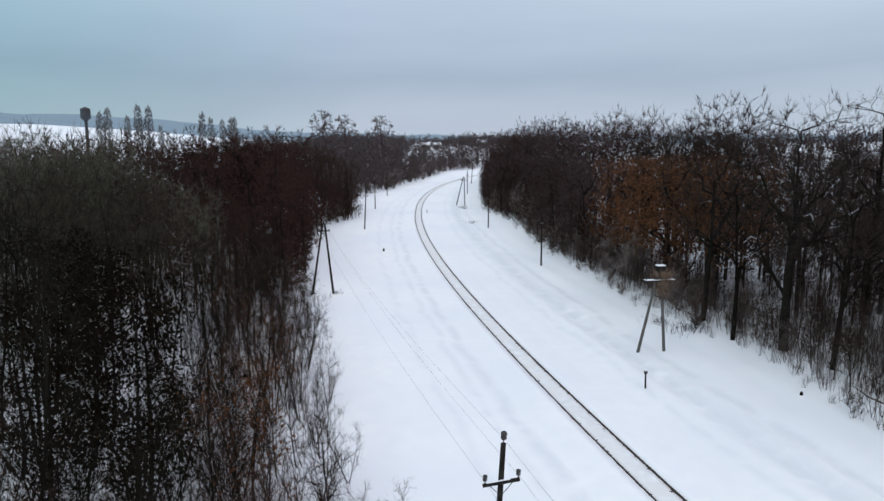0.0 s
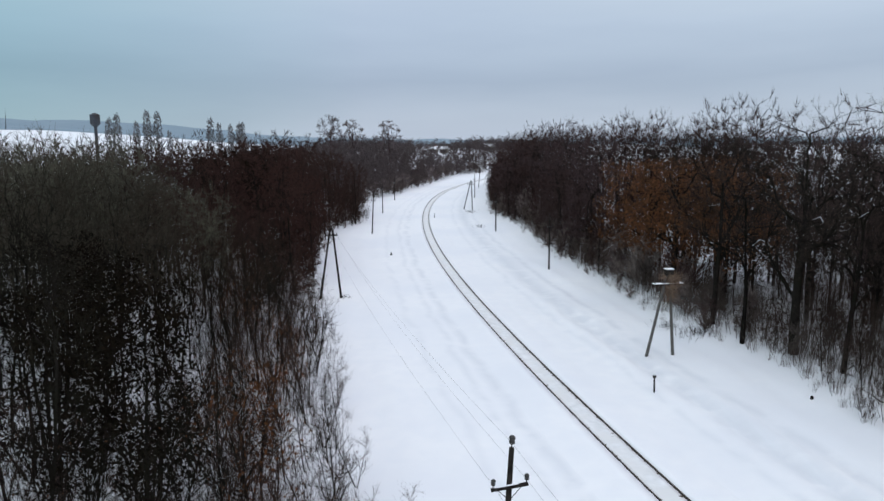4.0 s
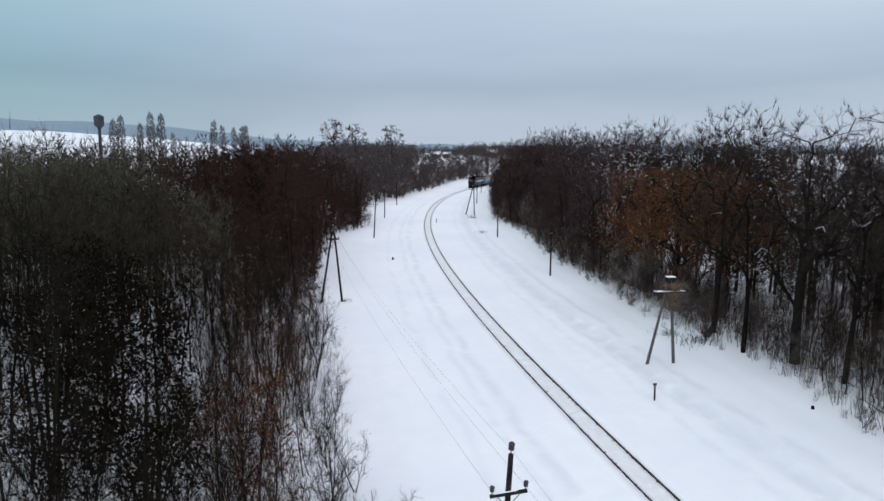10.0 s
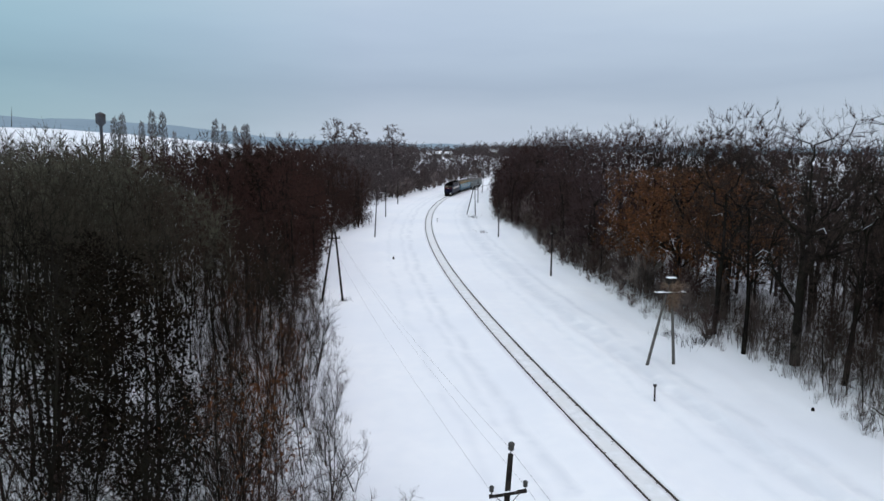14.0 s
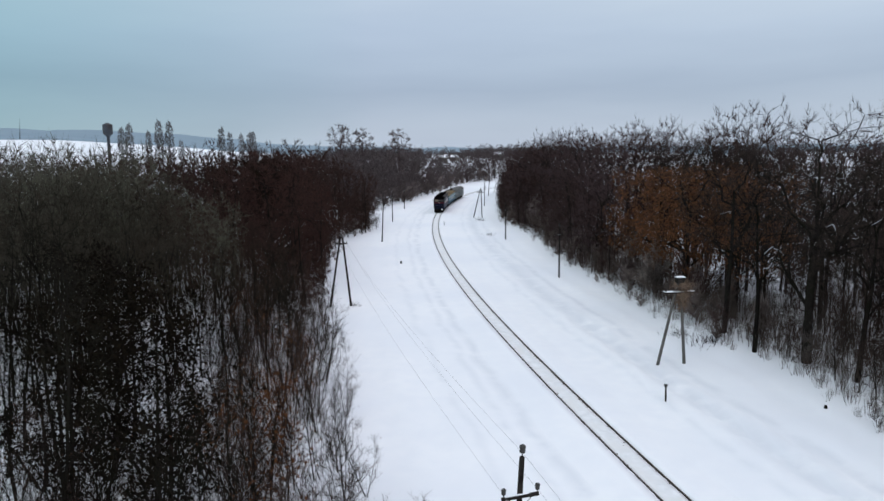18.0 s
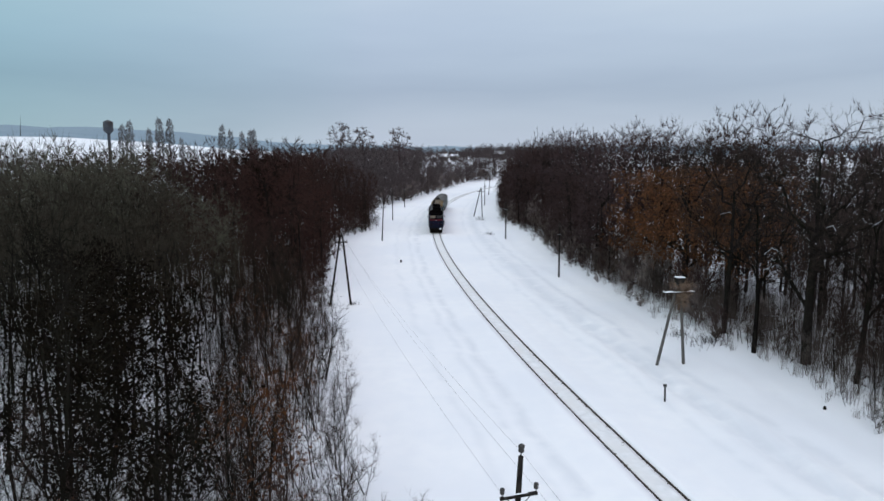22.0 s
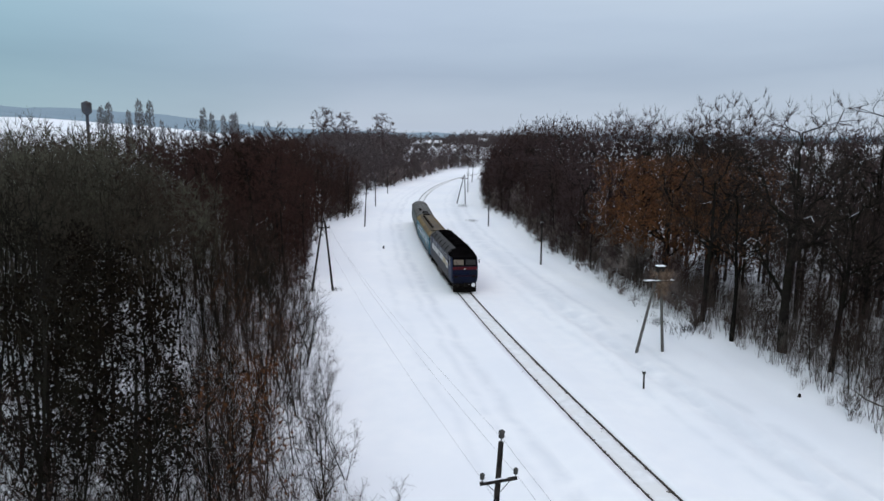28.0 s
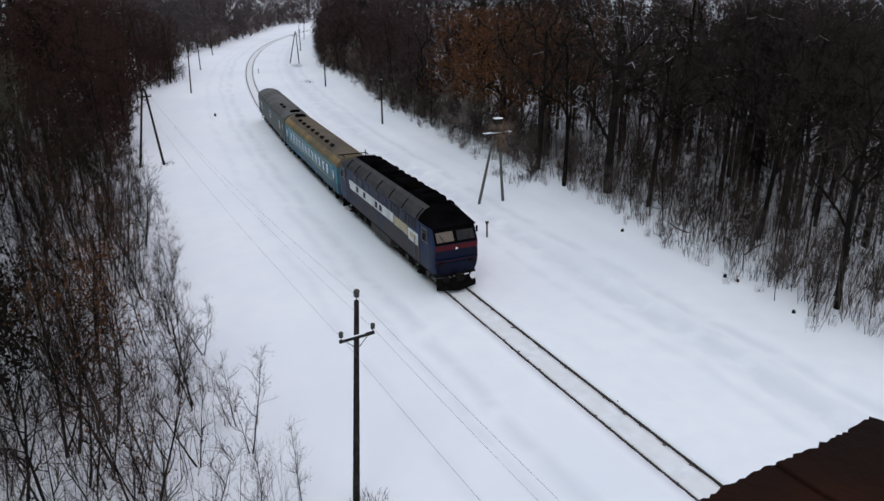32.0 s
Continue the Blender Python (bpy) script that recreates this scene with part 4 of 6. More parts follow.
    stems_of([0, 1, 0, 1, 0], RUSSET, {k: (M_BARK, M_TWIG_OAK, M_LEAF) for k in (0, 1)}, ("oak_tree", "oak still carrying rust-brown dry leaves"), p, "oaks along the cutting", (0.98, 1.12))
    # right: the wood behind, dark near by, farther on plum-brown with painted haze
    p = scatter(R, 12, 150, 20, 330, 7.4, lambda x, y: in_view(x, y) & (in_right(x, y) > np.where(y < 105, 15, 2.5)) & (in_right(x, y) < np.where(y < 84, 42, 33)))
    p = np.concatenate([p, scatter(R, 30, 110, 20, 95, 6.0, lambda x, y: in_view(x, y) & (in_right(x, y) > 11) & (in_right(x, y) < 34))])
    near = p[:, 1] < 84
    high = lambda x, y: 0.62 + 0.40 * smooth(in_right(x, y), 1, 10) - 0.26 * smooth(y, 190, 290) * (1 - 0.6 * smooth(in_right(x, y), 8, 26)) + 0.09 * waves(x, y, 21, 45)
    geos = [(*TALL[k], (0, 1 + k % 2, 0)) for k in range(3)]
    stand("oak_wood", "tall dense bare wood with dark brown crowns", "woodland", geos, [M_BARK, M_TWIG_OAK, M_HAZE_PLUM], rows_of(p[near], 3, (0.82, 0.98), lambda x, y: high(x, y) * (0.95 - 0.28 * smooth(x / y, 0.36, 0.52) * (1 - smooth(x / y, 0.60, 0.72)))))
    geos = [(*PLUM[k], (0, 1 + k % 2, 0)) for k in range(3)]
    front = in_right(p[:, 0], p[:, 1]) < 21
    stand("plum_wood", "tall dense bare wood with plum-brown crowns", "woodland", geos, [M_BARK, M_HAZE_PLUM, M_HAZE_RED], rows_of(p[~near & front], 3, (1.04, 1.16), high))
    geos = [(*BACKING[k], (0, 1, 0)) for k in range(3)]
    stand("plum_wood", "plum-brown crowns deeper in the wood", "woodland", geos, [M_BARK, M_HAZE_PLUM], rows_of(p[~near & ~front], 3, (1.0, 1.16), high))
    p = scatter(R, 8, 70, 100, 335, 3.7, lambda x, y: (in_right(x, y) > 1.2 + 0.8 * np.sin(y * 0.7)) & (in_right(x, y) < 11))
    geos = [(*COARSE[k], (0, 1 + k % 2, 0)) for k in range(3)]
    geos += [(*BEND[k], (0, 1 + k % 2, 0)) for k in range(3)]
    rows = rows_of(p, 3, (0.42, 0.85), lambda x, y: 0.7 + 0.5 * smooth(in_right(x, y), 0, 7))
    rows = [((k + 3) if y > 205 else k, x, y, z, a, q) for k, x, y, z, a, q in rows]
    stand("plum_wood", "lower plum-brown trees closing the wood's edge", "woodland", geos, [M_BARK, M_HAZE_PLUM, M_HAZE_RED], rows)
    p = scatter(R, 50, 220, 15, 150, 6.4, lambda x, y: in_view(x, y) & (in_right(x, y) > 36) & (in_right(x, y) < 110))
    p = np.concatenate([p, scatter(R, 120, 360, 10, 300, 11.0, lambda x, y: in_view(x, y) & (x / y > 0.36) & (in_right(x, y) > 108) & (in_right(x, y) < 260))])
    geos = [(*BEND[k], (0, 1, 0)) for k in range(3)]
    stand("deep_wood", "grey-brown wood deep behind the oaks", "woodland", geos, [M_BARK, M_TWIG_OAK], rows_of(p, 3, (0.78, 1.05)))
    p = scatter(R, 30, 130, 18, 100, 4.6, lambda x, y: in_view(x, y) & (in_right(x, y) > 15) & (in_right(x, y) < 40))
    geos = [(*COARSE[k], (0, 1 + k % 2, 0)) for k in range(3)]
    stand("oak_wood", "dark lower trees standing under the oaks", "woodland", geos, [M_BARK, M_TWIG_EDGE, M_TWIG_OAK], rows_of(p, 3, (0.45, 0.85)))
    # bushes that close the edges of the woods farther on
    bush = [tree_geo(180 + k, (4.2, 5.5, 3.4)[k], 0.035, stems=3, clear=0.06, limbs=7, reach=0.34, rise=0.7, boughs=0, twigs=4, sub=0, twig_len=1.4, twig_r=0.05, far=True) for k in range(3)]
    geos = [(*bush[k], (0, (1, 2, 1)[k], 0)) for k in range(3)]
    p = scatter(R, 8, 60, 70, 340, 3.2, lambda x, y: ((y < 220) | (np.sin(x * 3 + y * 5) > 0)) & (in_right(x, y) > 0.5 + 0.6 * np.sin(y)) & (in_right(x, y) < np.where(y < 200, 8, 5)))
    stand("bushes", "grey-brown bushes along the wood's snowy edge", "bush", geos, [M_BUSH, M_BUSH, M_HAZE_PLUM], rows_of(p, 3, (0.6, 1.2), lambda x, y: 0.4 + 1.1 * smooth(in_right(x, y), 0, 6)))
    p = scatter(R, -60, 30, 92, 455, 3.6, lambda x, y: ((y < 250) | (np.sin(x * 3 + y * 5) > -0.2)) & (in_left(x, y) > 0.5 + 0.6 * np.sin(y)) & (in_left(x, y) < np.where(y > 230, 12, 9)))
    stand("bushes", "brown bushes along the wood's snowy edge", "bush", geos, [M_BARK, M_BUSH, M_HAZE_PLUM], rows_of(p, 3, (0.55, 1.15), lambda x, y: (0.5 + 0.5 * smooth(in_left(x, y), 0, 5)) * (1.0 + 0.5 * smooth(y, 200, 300))))
    # right: saplings under the oaks along the edge
    p = scatter(R, 10, 90, 18, 210, 3.3, lambda x, y: in_view(x, y) & (in_right(x, y) > 1.5 + np.sin(y)) & (in_right(x, y) < np.where(y < 105, 17, 5)))
    geos = [(*MID[k], (0, 1 + k % 2, 0)) for k in range(3)]
    stand("edge_saplings", "brown saplings crowding under the oaks", "woodland", geos, [M_BARK, M_TWIG_EDGE, M_WEED], rows_of(p, 3, (0.20, 0.46), lambda x, y: (0.6 + 0.4 * smooth(in_right(x, y), 0, 6)) * (1 + 0.45 * smooth(x / y, 0.46, 0.62))))
    p = scatter(R, 20, 90, 18, 72, 3.2, lambda x, y: in_view(x, y) & (x / y > 0.42) & (in_right(x, y) > 1.0 + np.sin(y)) & (in_right(x, y) < 13))
    q = scatter(R, 30, 120, 18, 80, 4.9, lambda x, y: in_view(x, y) & (x / y > 0.47) & (in_right(x, y) > 11) & (in_right(x, y) < 36))
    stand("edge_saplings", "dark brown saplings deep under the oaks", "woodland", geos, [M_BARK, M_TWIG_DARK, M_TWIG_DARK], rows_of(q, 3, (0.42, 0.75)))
    brush = [tree_geo(190 + k, (3.4, 4.6, 5.6)[k], 0.03, stems=4, clear=0.05, limbs=7, reach=0.30, rise=0.85, boughs=0, twigs=4, sub=1, twig_len=1.1, twig_r=0.014, far=True) for k in range(3)]
    stand("brush", "dense dark brown brush at the foot of the oaks", "bush", [(*brush[k], (0, k, 0)) for k in range(3)], [M_WEED, M_BRUSH, M_WEED], rows_of(p, 3, (0.55, 1.1)))
    # undergrowth: thin stems in the woods, brambles and weeds at their edges
    clumps = [stalks(200 + k, (20, 16, 26)[k], (3.2, 5.0, 2.0)[k], (1.1, 1.2, 1.0)[k], (0.022, 0.026, 0.018)[k]) for k in range(3)]
    geos = [(None, c, None, (0, k % 3, 0)) for k, c in enumerate(clumps)]
    p = scatter(R, 10, 110, 18, 260, 1.75, lambda x, y: in_view(x, y) & (in_right(x, y) > 0.1 + 0.8 * np.sin(y * 0.9)) & (in_right(x, y) < np.where(y < 110, 14, 7)))
    p = np.concatenate([p, scatter(R, 30, 130, 18, 110, 3.2, lambda x, y: in_view(x, y) & (in_right(x, y) > 14) & (in_right(x, y) < 38))])
    q = scatter(R, -70, 0, 20, 260, 3.4, lambda x, y: in_view(x, y) & (in_left(x, y) > 0.3 + 0.7 * np.sin(y)) & (in_left(x, y) < np.where(y < 95, 16, 7)))
    rows = rows_of(p, 3, (0.6, 1.35), lambda x, y: 0.4 + 0.6 * smooth(in_right(x, y), 0, 4)) + rows_of(q, 3, (0.5, 1.2), lambda x, y: 0.4 + 0.6 * smooth(in_left(x, y), 0, 4))
    stand("undergrowth", "thin brown undergrowth stems standing in the snow", "undergrowth", geos, [M_TWIG_EDGE, M_WEED, M_BRUSH], rows)
    rods = [stalks(210 + k, (12, 10, 14)[k], (6.5, 8.0, 5.0)[k], (1.8, 1.8, 1.6)[k], (0.017, 0.019, 0.015)[k]) for k in range(3)]
    p = scatter(R, -40, 2, 20, 66, 2.8, lambda x, y: in_view(x, y) & (in_left(x, y) > 0.8 + 0.8 * np.sin(y)) & (in_left(x, y) < 24))
    stand("thicket_stems", "slim upright stems crowding the snowy thicket", "undergrowth", [(None, c, None, (0, k, 0)) for k, c in enumerate(rods)], [M_TWIG_EDGE, M_BRUSH, M_WEED], rows_of(p, 3, (0.6, 1.1), lambda x, y: 0.5 + 0.5 * smooth(in_left(x, y), 0, 4)))
    # far woods round the bend and behind, haze mixed into their twig colour
    p = scatter(R, -170, 90, 430, 640, 8.0, lambda x, y: (x > y * -0.28 + 10 * np.sin(y)) & (x < y * 0.10 + 12) & (np.abs(x - track_x(y)) > 20) & ((x < left_edge(y)) | (x > right_edge(y))) & ((y < 545) | (np.sin(x * 0.05 + y * 0.02) > 0)) & ~((np.abs(x + 8) < 12) & (y > 556) & (y < 592)))
    p = np.concatenate([p, scatter(R, -110, 110, 596, 860, 12.0, lambda x, y: np.abs(x) < 110)])
    p = np.concatenate([p, scatter(R, 160, 520, 150, 560, 22.0, lambda x, y: in_view(x, y) & (x / y > 0.36) & (np.hypot(x, y) > 260) & (np.hypot(x, y) < 600))])
    p = np.concatenate([p, scatter(R, 200, 640, 300, 760, 23.0, lambda x, y: in_view(x, y) & (x / y > 0.36) & (np.hypot(x, y) > 600) & (np.hypot(x, y) < 800))])
    geos = [(*FARS[k], (0, 1 + k % 2, 0)) for k in range(3)]
    east = p[:, 0] / p[:, 1] > 0.3
    stand("far_wood", "bare woods and gardens beyond the bend, haze in their grey-brown colour", "woodland", geos, [M_TWIG_HAZE, M_TWIG_HAZE, M_TWIG_HAZE], rows_of(p[~east], 3, (0.6, 0.95), lambda x, y: 0.85 if -0.045 < x / y < 0.012 else 1.0))
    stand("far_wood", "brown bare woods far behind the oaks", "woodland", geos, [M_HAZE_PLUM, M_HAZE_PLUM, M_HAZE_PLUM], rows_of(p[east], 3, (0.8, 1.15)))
    # field trees and the poplar row beyond the wood
    p = np.array(((-55.6, 325.0), (-44.0, 327.0), (-27.5, 329.0), (14.0, 470.0), (24.0, 476.0), (33.0, 470.0)))
    stems_of([0] * 6, [FIELD_TREE], {0: (M_HAZE_PLUM, M_TWIG_HAZE)}, ("field_tree", "large bare tree with a round crown beyond the wood"), p, "field trees", (0.95, 1.08), lambda x, y: 1.15 if x < -20 else 0.8)
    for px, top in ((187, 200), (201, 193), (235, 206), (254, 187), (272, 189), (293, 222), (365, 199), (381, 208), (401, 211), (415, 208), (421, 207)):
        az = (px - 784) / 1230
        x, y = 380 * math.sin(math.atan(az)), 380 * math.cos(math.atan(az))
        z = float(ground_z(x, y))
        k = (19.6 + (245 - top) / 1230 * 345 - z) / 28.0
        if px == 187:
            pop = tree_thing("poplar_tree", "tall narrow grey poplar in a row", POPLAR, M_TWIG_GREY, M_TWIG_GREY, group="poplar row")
            pop.matrix_basis = Matrix.LocRotScale((x, y, z), None, (k, k, k))
        else:
            q = k / pop.scale.x
            copy_thing(pop, Matrix.LocRotScale((x, y, z), Euler((0, 0, px)), (q, q, q)))


woods()


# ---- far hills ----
# Blue-grey of aerial haze is put into the ridge's own colour.
M_RIDGE_HAZE = material("hazed_ridge", (0.19, 0.26, 0.315), (0.23, 0.30, 0.355), 0.02, 1.0, mix2=(0.21, 0.28, 0.335), scale2=0.004)


def ridge():
    az = np.radians(np.linspace(-62, 60, 420))
    rng = np.random.default_rng(6)
    rough = np.convolve(rng.standard_normal(430), np.ones(9) / 9, "same")[:420]
    up = np.interp(np.degrees(az), (-62, -32.5, -27, -21.5, -17, -13, -8, 0, 6, 30, 60), (0.036, 0.0312, 0.0295, 0.0235, 0.0165, 0.0085, 0.0055, 0.004, 0.003, 0.004, 0.004))
    rows = []
    for r, k in ((1500, 0), (1750, 0.5), (2000, 0.86), (2250, 1.0), (2700, 0.6), (3200, -0.2)):
        low = ground_z(1500 * np.sin(az), 1500 * np.cos(az)) - 4
        top = 19.6 + up * 2250 + rough * 4
        rows.append(np.stack([r * np.sin(az), r * np.cos(az), low + (top - low) * k], -1))
    V = np.stack(rows, 1)
    n, k = V.shape[:2]
    i = np.arange(n * k).reshape(n, k)
    Q = np.stack([i[:-1, :-1], i[1:, :-1], i[1:, 1:], i[:-1, 1:]], -1).reshape(-1, 4)
    tagged(new("backdrop", mesh_from("backdrop", V.reshape(-1, 3), Q, [M_RIDGE_HAZE])), "distant wooded ridge on the horizon, blue-grey haze in its colour", "hills", kind="structure")


ridge()


# ---- telegraph poles ----
def insulator(parent, x, y, z, s=1.0):
    bm = bmesh.new()
    rod(bm, (x, y, z), (x, y, z + 0.10 * s), 0.012 * s, sides=6)
    lathe(bm, ((0.03 * s, 0.08 * s), (0.055 * s, 0.09 * s), (0.06 * s, 0.13 * s), (0.04 * s, 0.15 * s), (0.062 * s, 0.17 * s), (0.06 * s, 0.215 * s), (0.03 * s, 0.24 * s)), (x, y, z), 10)
    return part("insulator", bm, M_INSUL, parent, "dark glazed insulator", smooth=True)


def single_pole(x, y, h, lean, label, arm=0.68, rise=0.12, turn=0.0, plain=False):
    ob = thing("telegraph_pole", label, "telegraph pole", Matrix.Translation((x, y, float(ground_z(x, y)))) @ pose(0, 0, 0, 0, lean, turn), "telegraph poles")
    bm = bmesh.new()
    lathe(bm, [(0.15 - 0.055 * k / 8, -0.5 + (h + 0.5) * k / 8) for k in range(9)], sides=10)
    part("post", bm, M_WOOD, ob, smooth=False)
    if plain:
        return ob
    bm = bmesh.new()
    za = h - 1.42
    tilt = rise
    box(bm, -arm, arm, -0.19, -0.09, -0.06, 0.06, bevel=0.01)
    bmesh.ops.rotate(bm, verts=bm.verts, cent=(0, 0, 0), matrix=Matrix.Rotation(-tilt, 3, "Y"))
    bmesh.ops.translate(bm, verts=bm.verts, vec=(0, 0, za))
    part("crossarm", bm, M_WOOD, ob)
    for sx in (-1, 1):
        bm = bmesh.new()
        rod(bm, (sx * 0.42, -0.14, za - 0.05 + sx * 0.42 * math.sin(tilt)), (sx * 0.09, -0.13, za - 0.42), 0.014, sides=6)
        part("brace", bm, M_INSUL, ob)
        insulator(ob, sx * (arm - 0.09), -0.14, za + 0.05 + sx * (arm - 0.09) * math.sin(tilt), 1.45)
    insulator(ob, 0, 0, h, 1.9)
    bm = bmesh.new()
    box(bm, -arm * 0.8, arm * 0.5, -0.185, -0.10, 0.062, 0.085, bevel=0.01)
    bmesh.ops.rotate(bm, verts=bm.verts, cent=(0, 0, 0), matrix=Matrix.Rotation(-tilt, 3, "Y"))
    bmesh.ops.translate(bm, verts=bm.verts, vec=(0, 0, za))
    part("snow_cap", bm, M_SNOW, ob, "thin snow lying on the crossarm")
    return ob


def tangle(seed, n, h, spread):
    """A matted hanging of thin stems, thickest at the top."""
    rng = np.random.default_rng(seed)
    z = h * rng.uniform(0, 1, (n, 1)) ** 0.6
    p = np.concatenate([rng.standard_normal((n, 2)) * spread * (0.35 + 0.65 * z / h), z], 1)
    q = p + rng.standard_normal((n, 3)) * np.array([[0.28, 0.28, 0.34]])
    return blades(np.concatenate([p, q, np.full((n, 1), 0.032)], 1))


def frame_pole(a, b, top, h, label, mat, arm=0.75, box_top=False):
    """Two leaning legs that meet at the top. a, b: the feet; top: x, y of the head."""
    z0 = float(ground_z(*a))
    ob = thing("telegraph_pole", label, "telegraph pole", Matrix.Translation((top[0], top[1], z0)), "telegraph poles")
    A, B = Vector((a[0] - top[0], a[1] - top[1], -0.5)), Vector((b[0] - top[0], b[1] - top[1], -0.5))
    d = (B - A); d.z = 0; d.normalize()
    for foot, sx in ((A, -1), (B, 1)):
        bm = bmesh.new()
        rod(bm, foot, Vector((d.x * 0.14 * sx, d.y * 0.14 * sx, h)), 0.15, 0.11, 10)
        part("leg", bm, mat, ob)
    ang = math.atan2(d.y, d.x)
    rot = Matrix.Rotation(ang, 3, "Z")

    def placed(name, bm, m, label=""):
        bmesh.ops.rotate(bm, verts=bm.verts, cent=(0, 0, 0), matrix=rot)
        return part(name, bm, m, ob, label)
    bm = bmesh.new(); box(bm, -arm, arm, -0.24, -0.14, h - 0.95, h - 0.83, bevel=0.01); placed("crossarm", bm, M_WOOD)
    bm = bmesh.new(); box(bm, -arm, arm, 0.14, 0.24, h - 0.95, h - 0.83, bevel=0.01); placed("crossarm", bm, M_WOOD)
    for k in (-1, -0.45, 0.45, 1):
        v = rot @ Vector((k * (arm - 0.08), -0.19, 0))
        insulator(ob, v.x, v.y, h - 0.83, 1.0)
    if box_top:
        bm = bmesh.new(); box(bm, -0.32, 0.42, -0.3, 0.3, h + 0.0, h + 0.5, bevel=0.03); placed("terminal_box", bm, M_WOOD, "weathered cable terminal box")
        bm = bmesh.new(); box(bm, -0.36, 0.46, -0.33, 0.33, h + 0.503, h + 0.575, bevel=0.03); placed("snow_cap", bm, M_SNOW, "cap of fresh snow")
        bm = bmesh.new(); box(bm, -arm, arm, -0.27, 0.27, h - 0.827, h - 0.775, bevel=0.02); placed("snow_cap", bm, M_SNOW, "snow lying along the crossarms")
        t = new("twig_tangle", mesh_from("twig_tangle", *tangle(31, 1100, 2.6, 0.42), [M_VINE])); t.parent = ob; t.location = (0.35, 0.1, h - 2.6)
        tagged(t, "tangle of dry brown climber on the pole", kind="stuff")
    else:
        bm = bmesh.new(); rod(bm, (0, 0, h - 0.2), (0, 0, h + 0.35), 0.1, 0.08, 8); placed("cap", bm, M_WOOD)
    return ob


def poles():
    single_pole(1.72, 23.3, 9.05, 2.9, "dark weathered wooden telegraph pole with crossarm", rise=0.24)
    frame_pole((-16.7, 87.0), (-14.0, 87.6), (-15.0, 87.2), 9.1, "leaning pair of dark wooden telegraph poles", M_WOOD)
    for x, y, h, lean in ((-17.1, 152, 8.7, 3), (-18.9, 195.5, 8, 0), (-19, 240, 7.5, 0), (-16.7, 307, 7.5, 0)):
        single_pole(x, y, h, lean, "thin wooden telegraph pole on the snow", arm=0.5)
    frame_pole((18.2, 62.5), (20.9, 63.0), (20.1, 62.9), 7.55, "grey A-shaped telegraph pole with a snow-capped box", M_CONCRETE, 1.45, True)
    for x, y, h, lean in ((15.5, 106.9, 8.1, 0), (10.3, 153.7, 8.0, 0), (9.1, 250, 8.1, 0), (12.9, 307, 8.0, 4)):
        single_pole(x, y, h, lean, "thin wooden telegraph pole before the wood", arm=0.5)
    frame_pole((4.2, 207.1), (6.8, 205.3), (6.4, 206), 8.4, "leaning pair of wooden telegraph poles by the bend", M_WOOD, 1.2)


poles()


def wire(a, b, sag, r=0.0055):
    a, b = Vector(a), Vector(b)
    n = 24
    pts = np.array([a.lerp(b, k / n) - Vector((0, 0, sag * 4 * (k / n) * (1 - k / n))) for k in range(n + 1)])
    side, up = basis(np.repeat(unit(np.array([b - a])), n + 1, 0))
    V = np.stack([pts + r * (side * math.cos(q) + up * math.sin(q)) for q in (0, math.pi / 2, math.pi, 1.5 * math.pi)], 1).reshape(-1, 3)
    i = np.arange(n)[:, None] * 4 + np.arange(4)[None]
    j = np.arange(n)[:, None] * 4 + (np.arange(4)[None] + 1) % 4
    T = np.stack([i, j, j + 4, i + 4], -1).reshape(-1, 4)
    tagged(new("telegraph_wire", mesh_from("telegraph_wire", V, T, [M_WIRE])), "thin grey telegraph wire between the poles", "wire", "telegraph wires")


def wires():
    g = -0.3
    wire((2.75, 23.16, 8.0 + g), (-14.4, 87.0, 8.6 + g), 0.9)
    wire((1.55, 23.16, 7.75 + g), (-15.6, 87.0, 8.6 + g), 0.9)
    wire((2.18, 23.3, 9.35 + g), (-15.0, 87.2, 9.5 + g), 0.9)
    wire((2.75, 23.16, 8.0 + g), (13.6, -16, 8.4), 0.5)
    wire((1.55, 23.16, 7.75 + g), (12.4, -16, 8.4), 0.5)
    wire((2.18, 23.3, 9.35 + g), (13.0, -16, 9.6), 0.5)


wires()


# ---- the train ----
M_BLUE = material("loco_blue", (0.012, 0.026, 0.070), (0.009, 0.018, 0.048), 1.5, 0.5, mix2=(0.023, 0.027, 0.045), scale2=0.5, spec=0.12)
M_NAVY = material("loco_navy", (0.0013, 0.0040, 0.021), (0.0016, 0.0038, 0.016), 1.8, 0.45, mix2=(0.0032, 0.005, 0.013), scale2=0.7, spec=0.12)
M_GREYBLUE = material("loco_grey_blue", (0.034, 0.040, 0.066), (0.024, 0.027, 0.042), 1.2, 0.6, mix2=(0.046, 0.040, 0.042), scale2=0.45, spec=0.12)
M_WHITE = material("loco_white", (0.62, 0.62, 0.62), (0.48, 0.47, 0.46), 1.4, 0.5, mix2=(0.40, 0.39, 0.37), scale2=0.5)
M_CREAM = material("loco_cream", (0.40, 0.33, 0.20), (0.32, 0.26, 0.16), 1.6, 0.5)
M_RED = material("loco_red", (0.082, 0.007, 0.011), (0.046, 0.006, 0.009), 2, 0.5, spec=0.12)
M_SOOT = material("soot_roof", (0.0015, 0.0014, 0.0016), (0.0030, 0.0027, 0.0029), 1.5, 0.85, spec=0.0, mix2=(0.0045, 0.0040, 0.0043), scale2=0.6, bump=0.2)
M_ROOF_GREY = material("roof_grey", (0.064, 0.055, 0.055), (0.030, 0.027, 0.028), 1.1, 0.65, mix2=(0.038, 0.036, 0.037), scale2=0.5, spec=0.12)
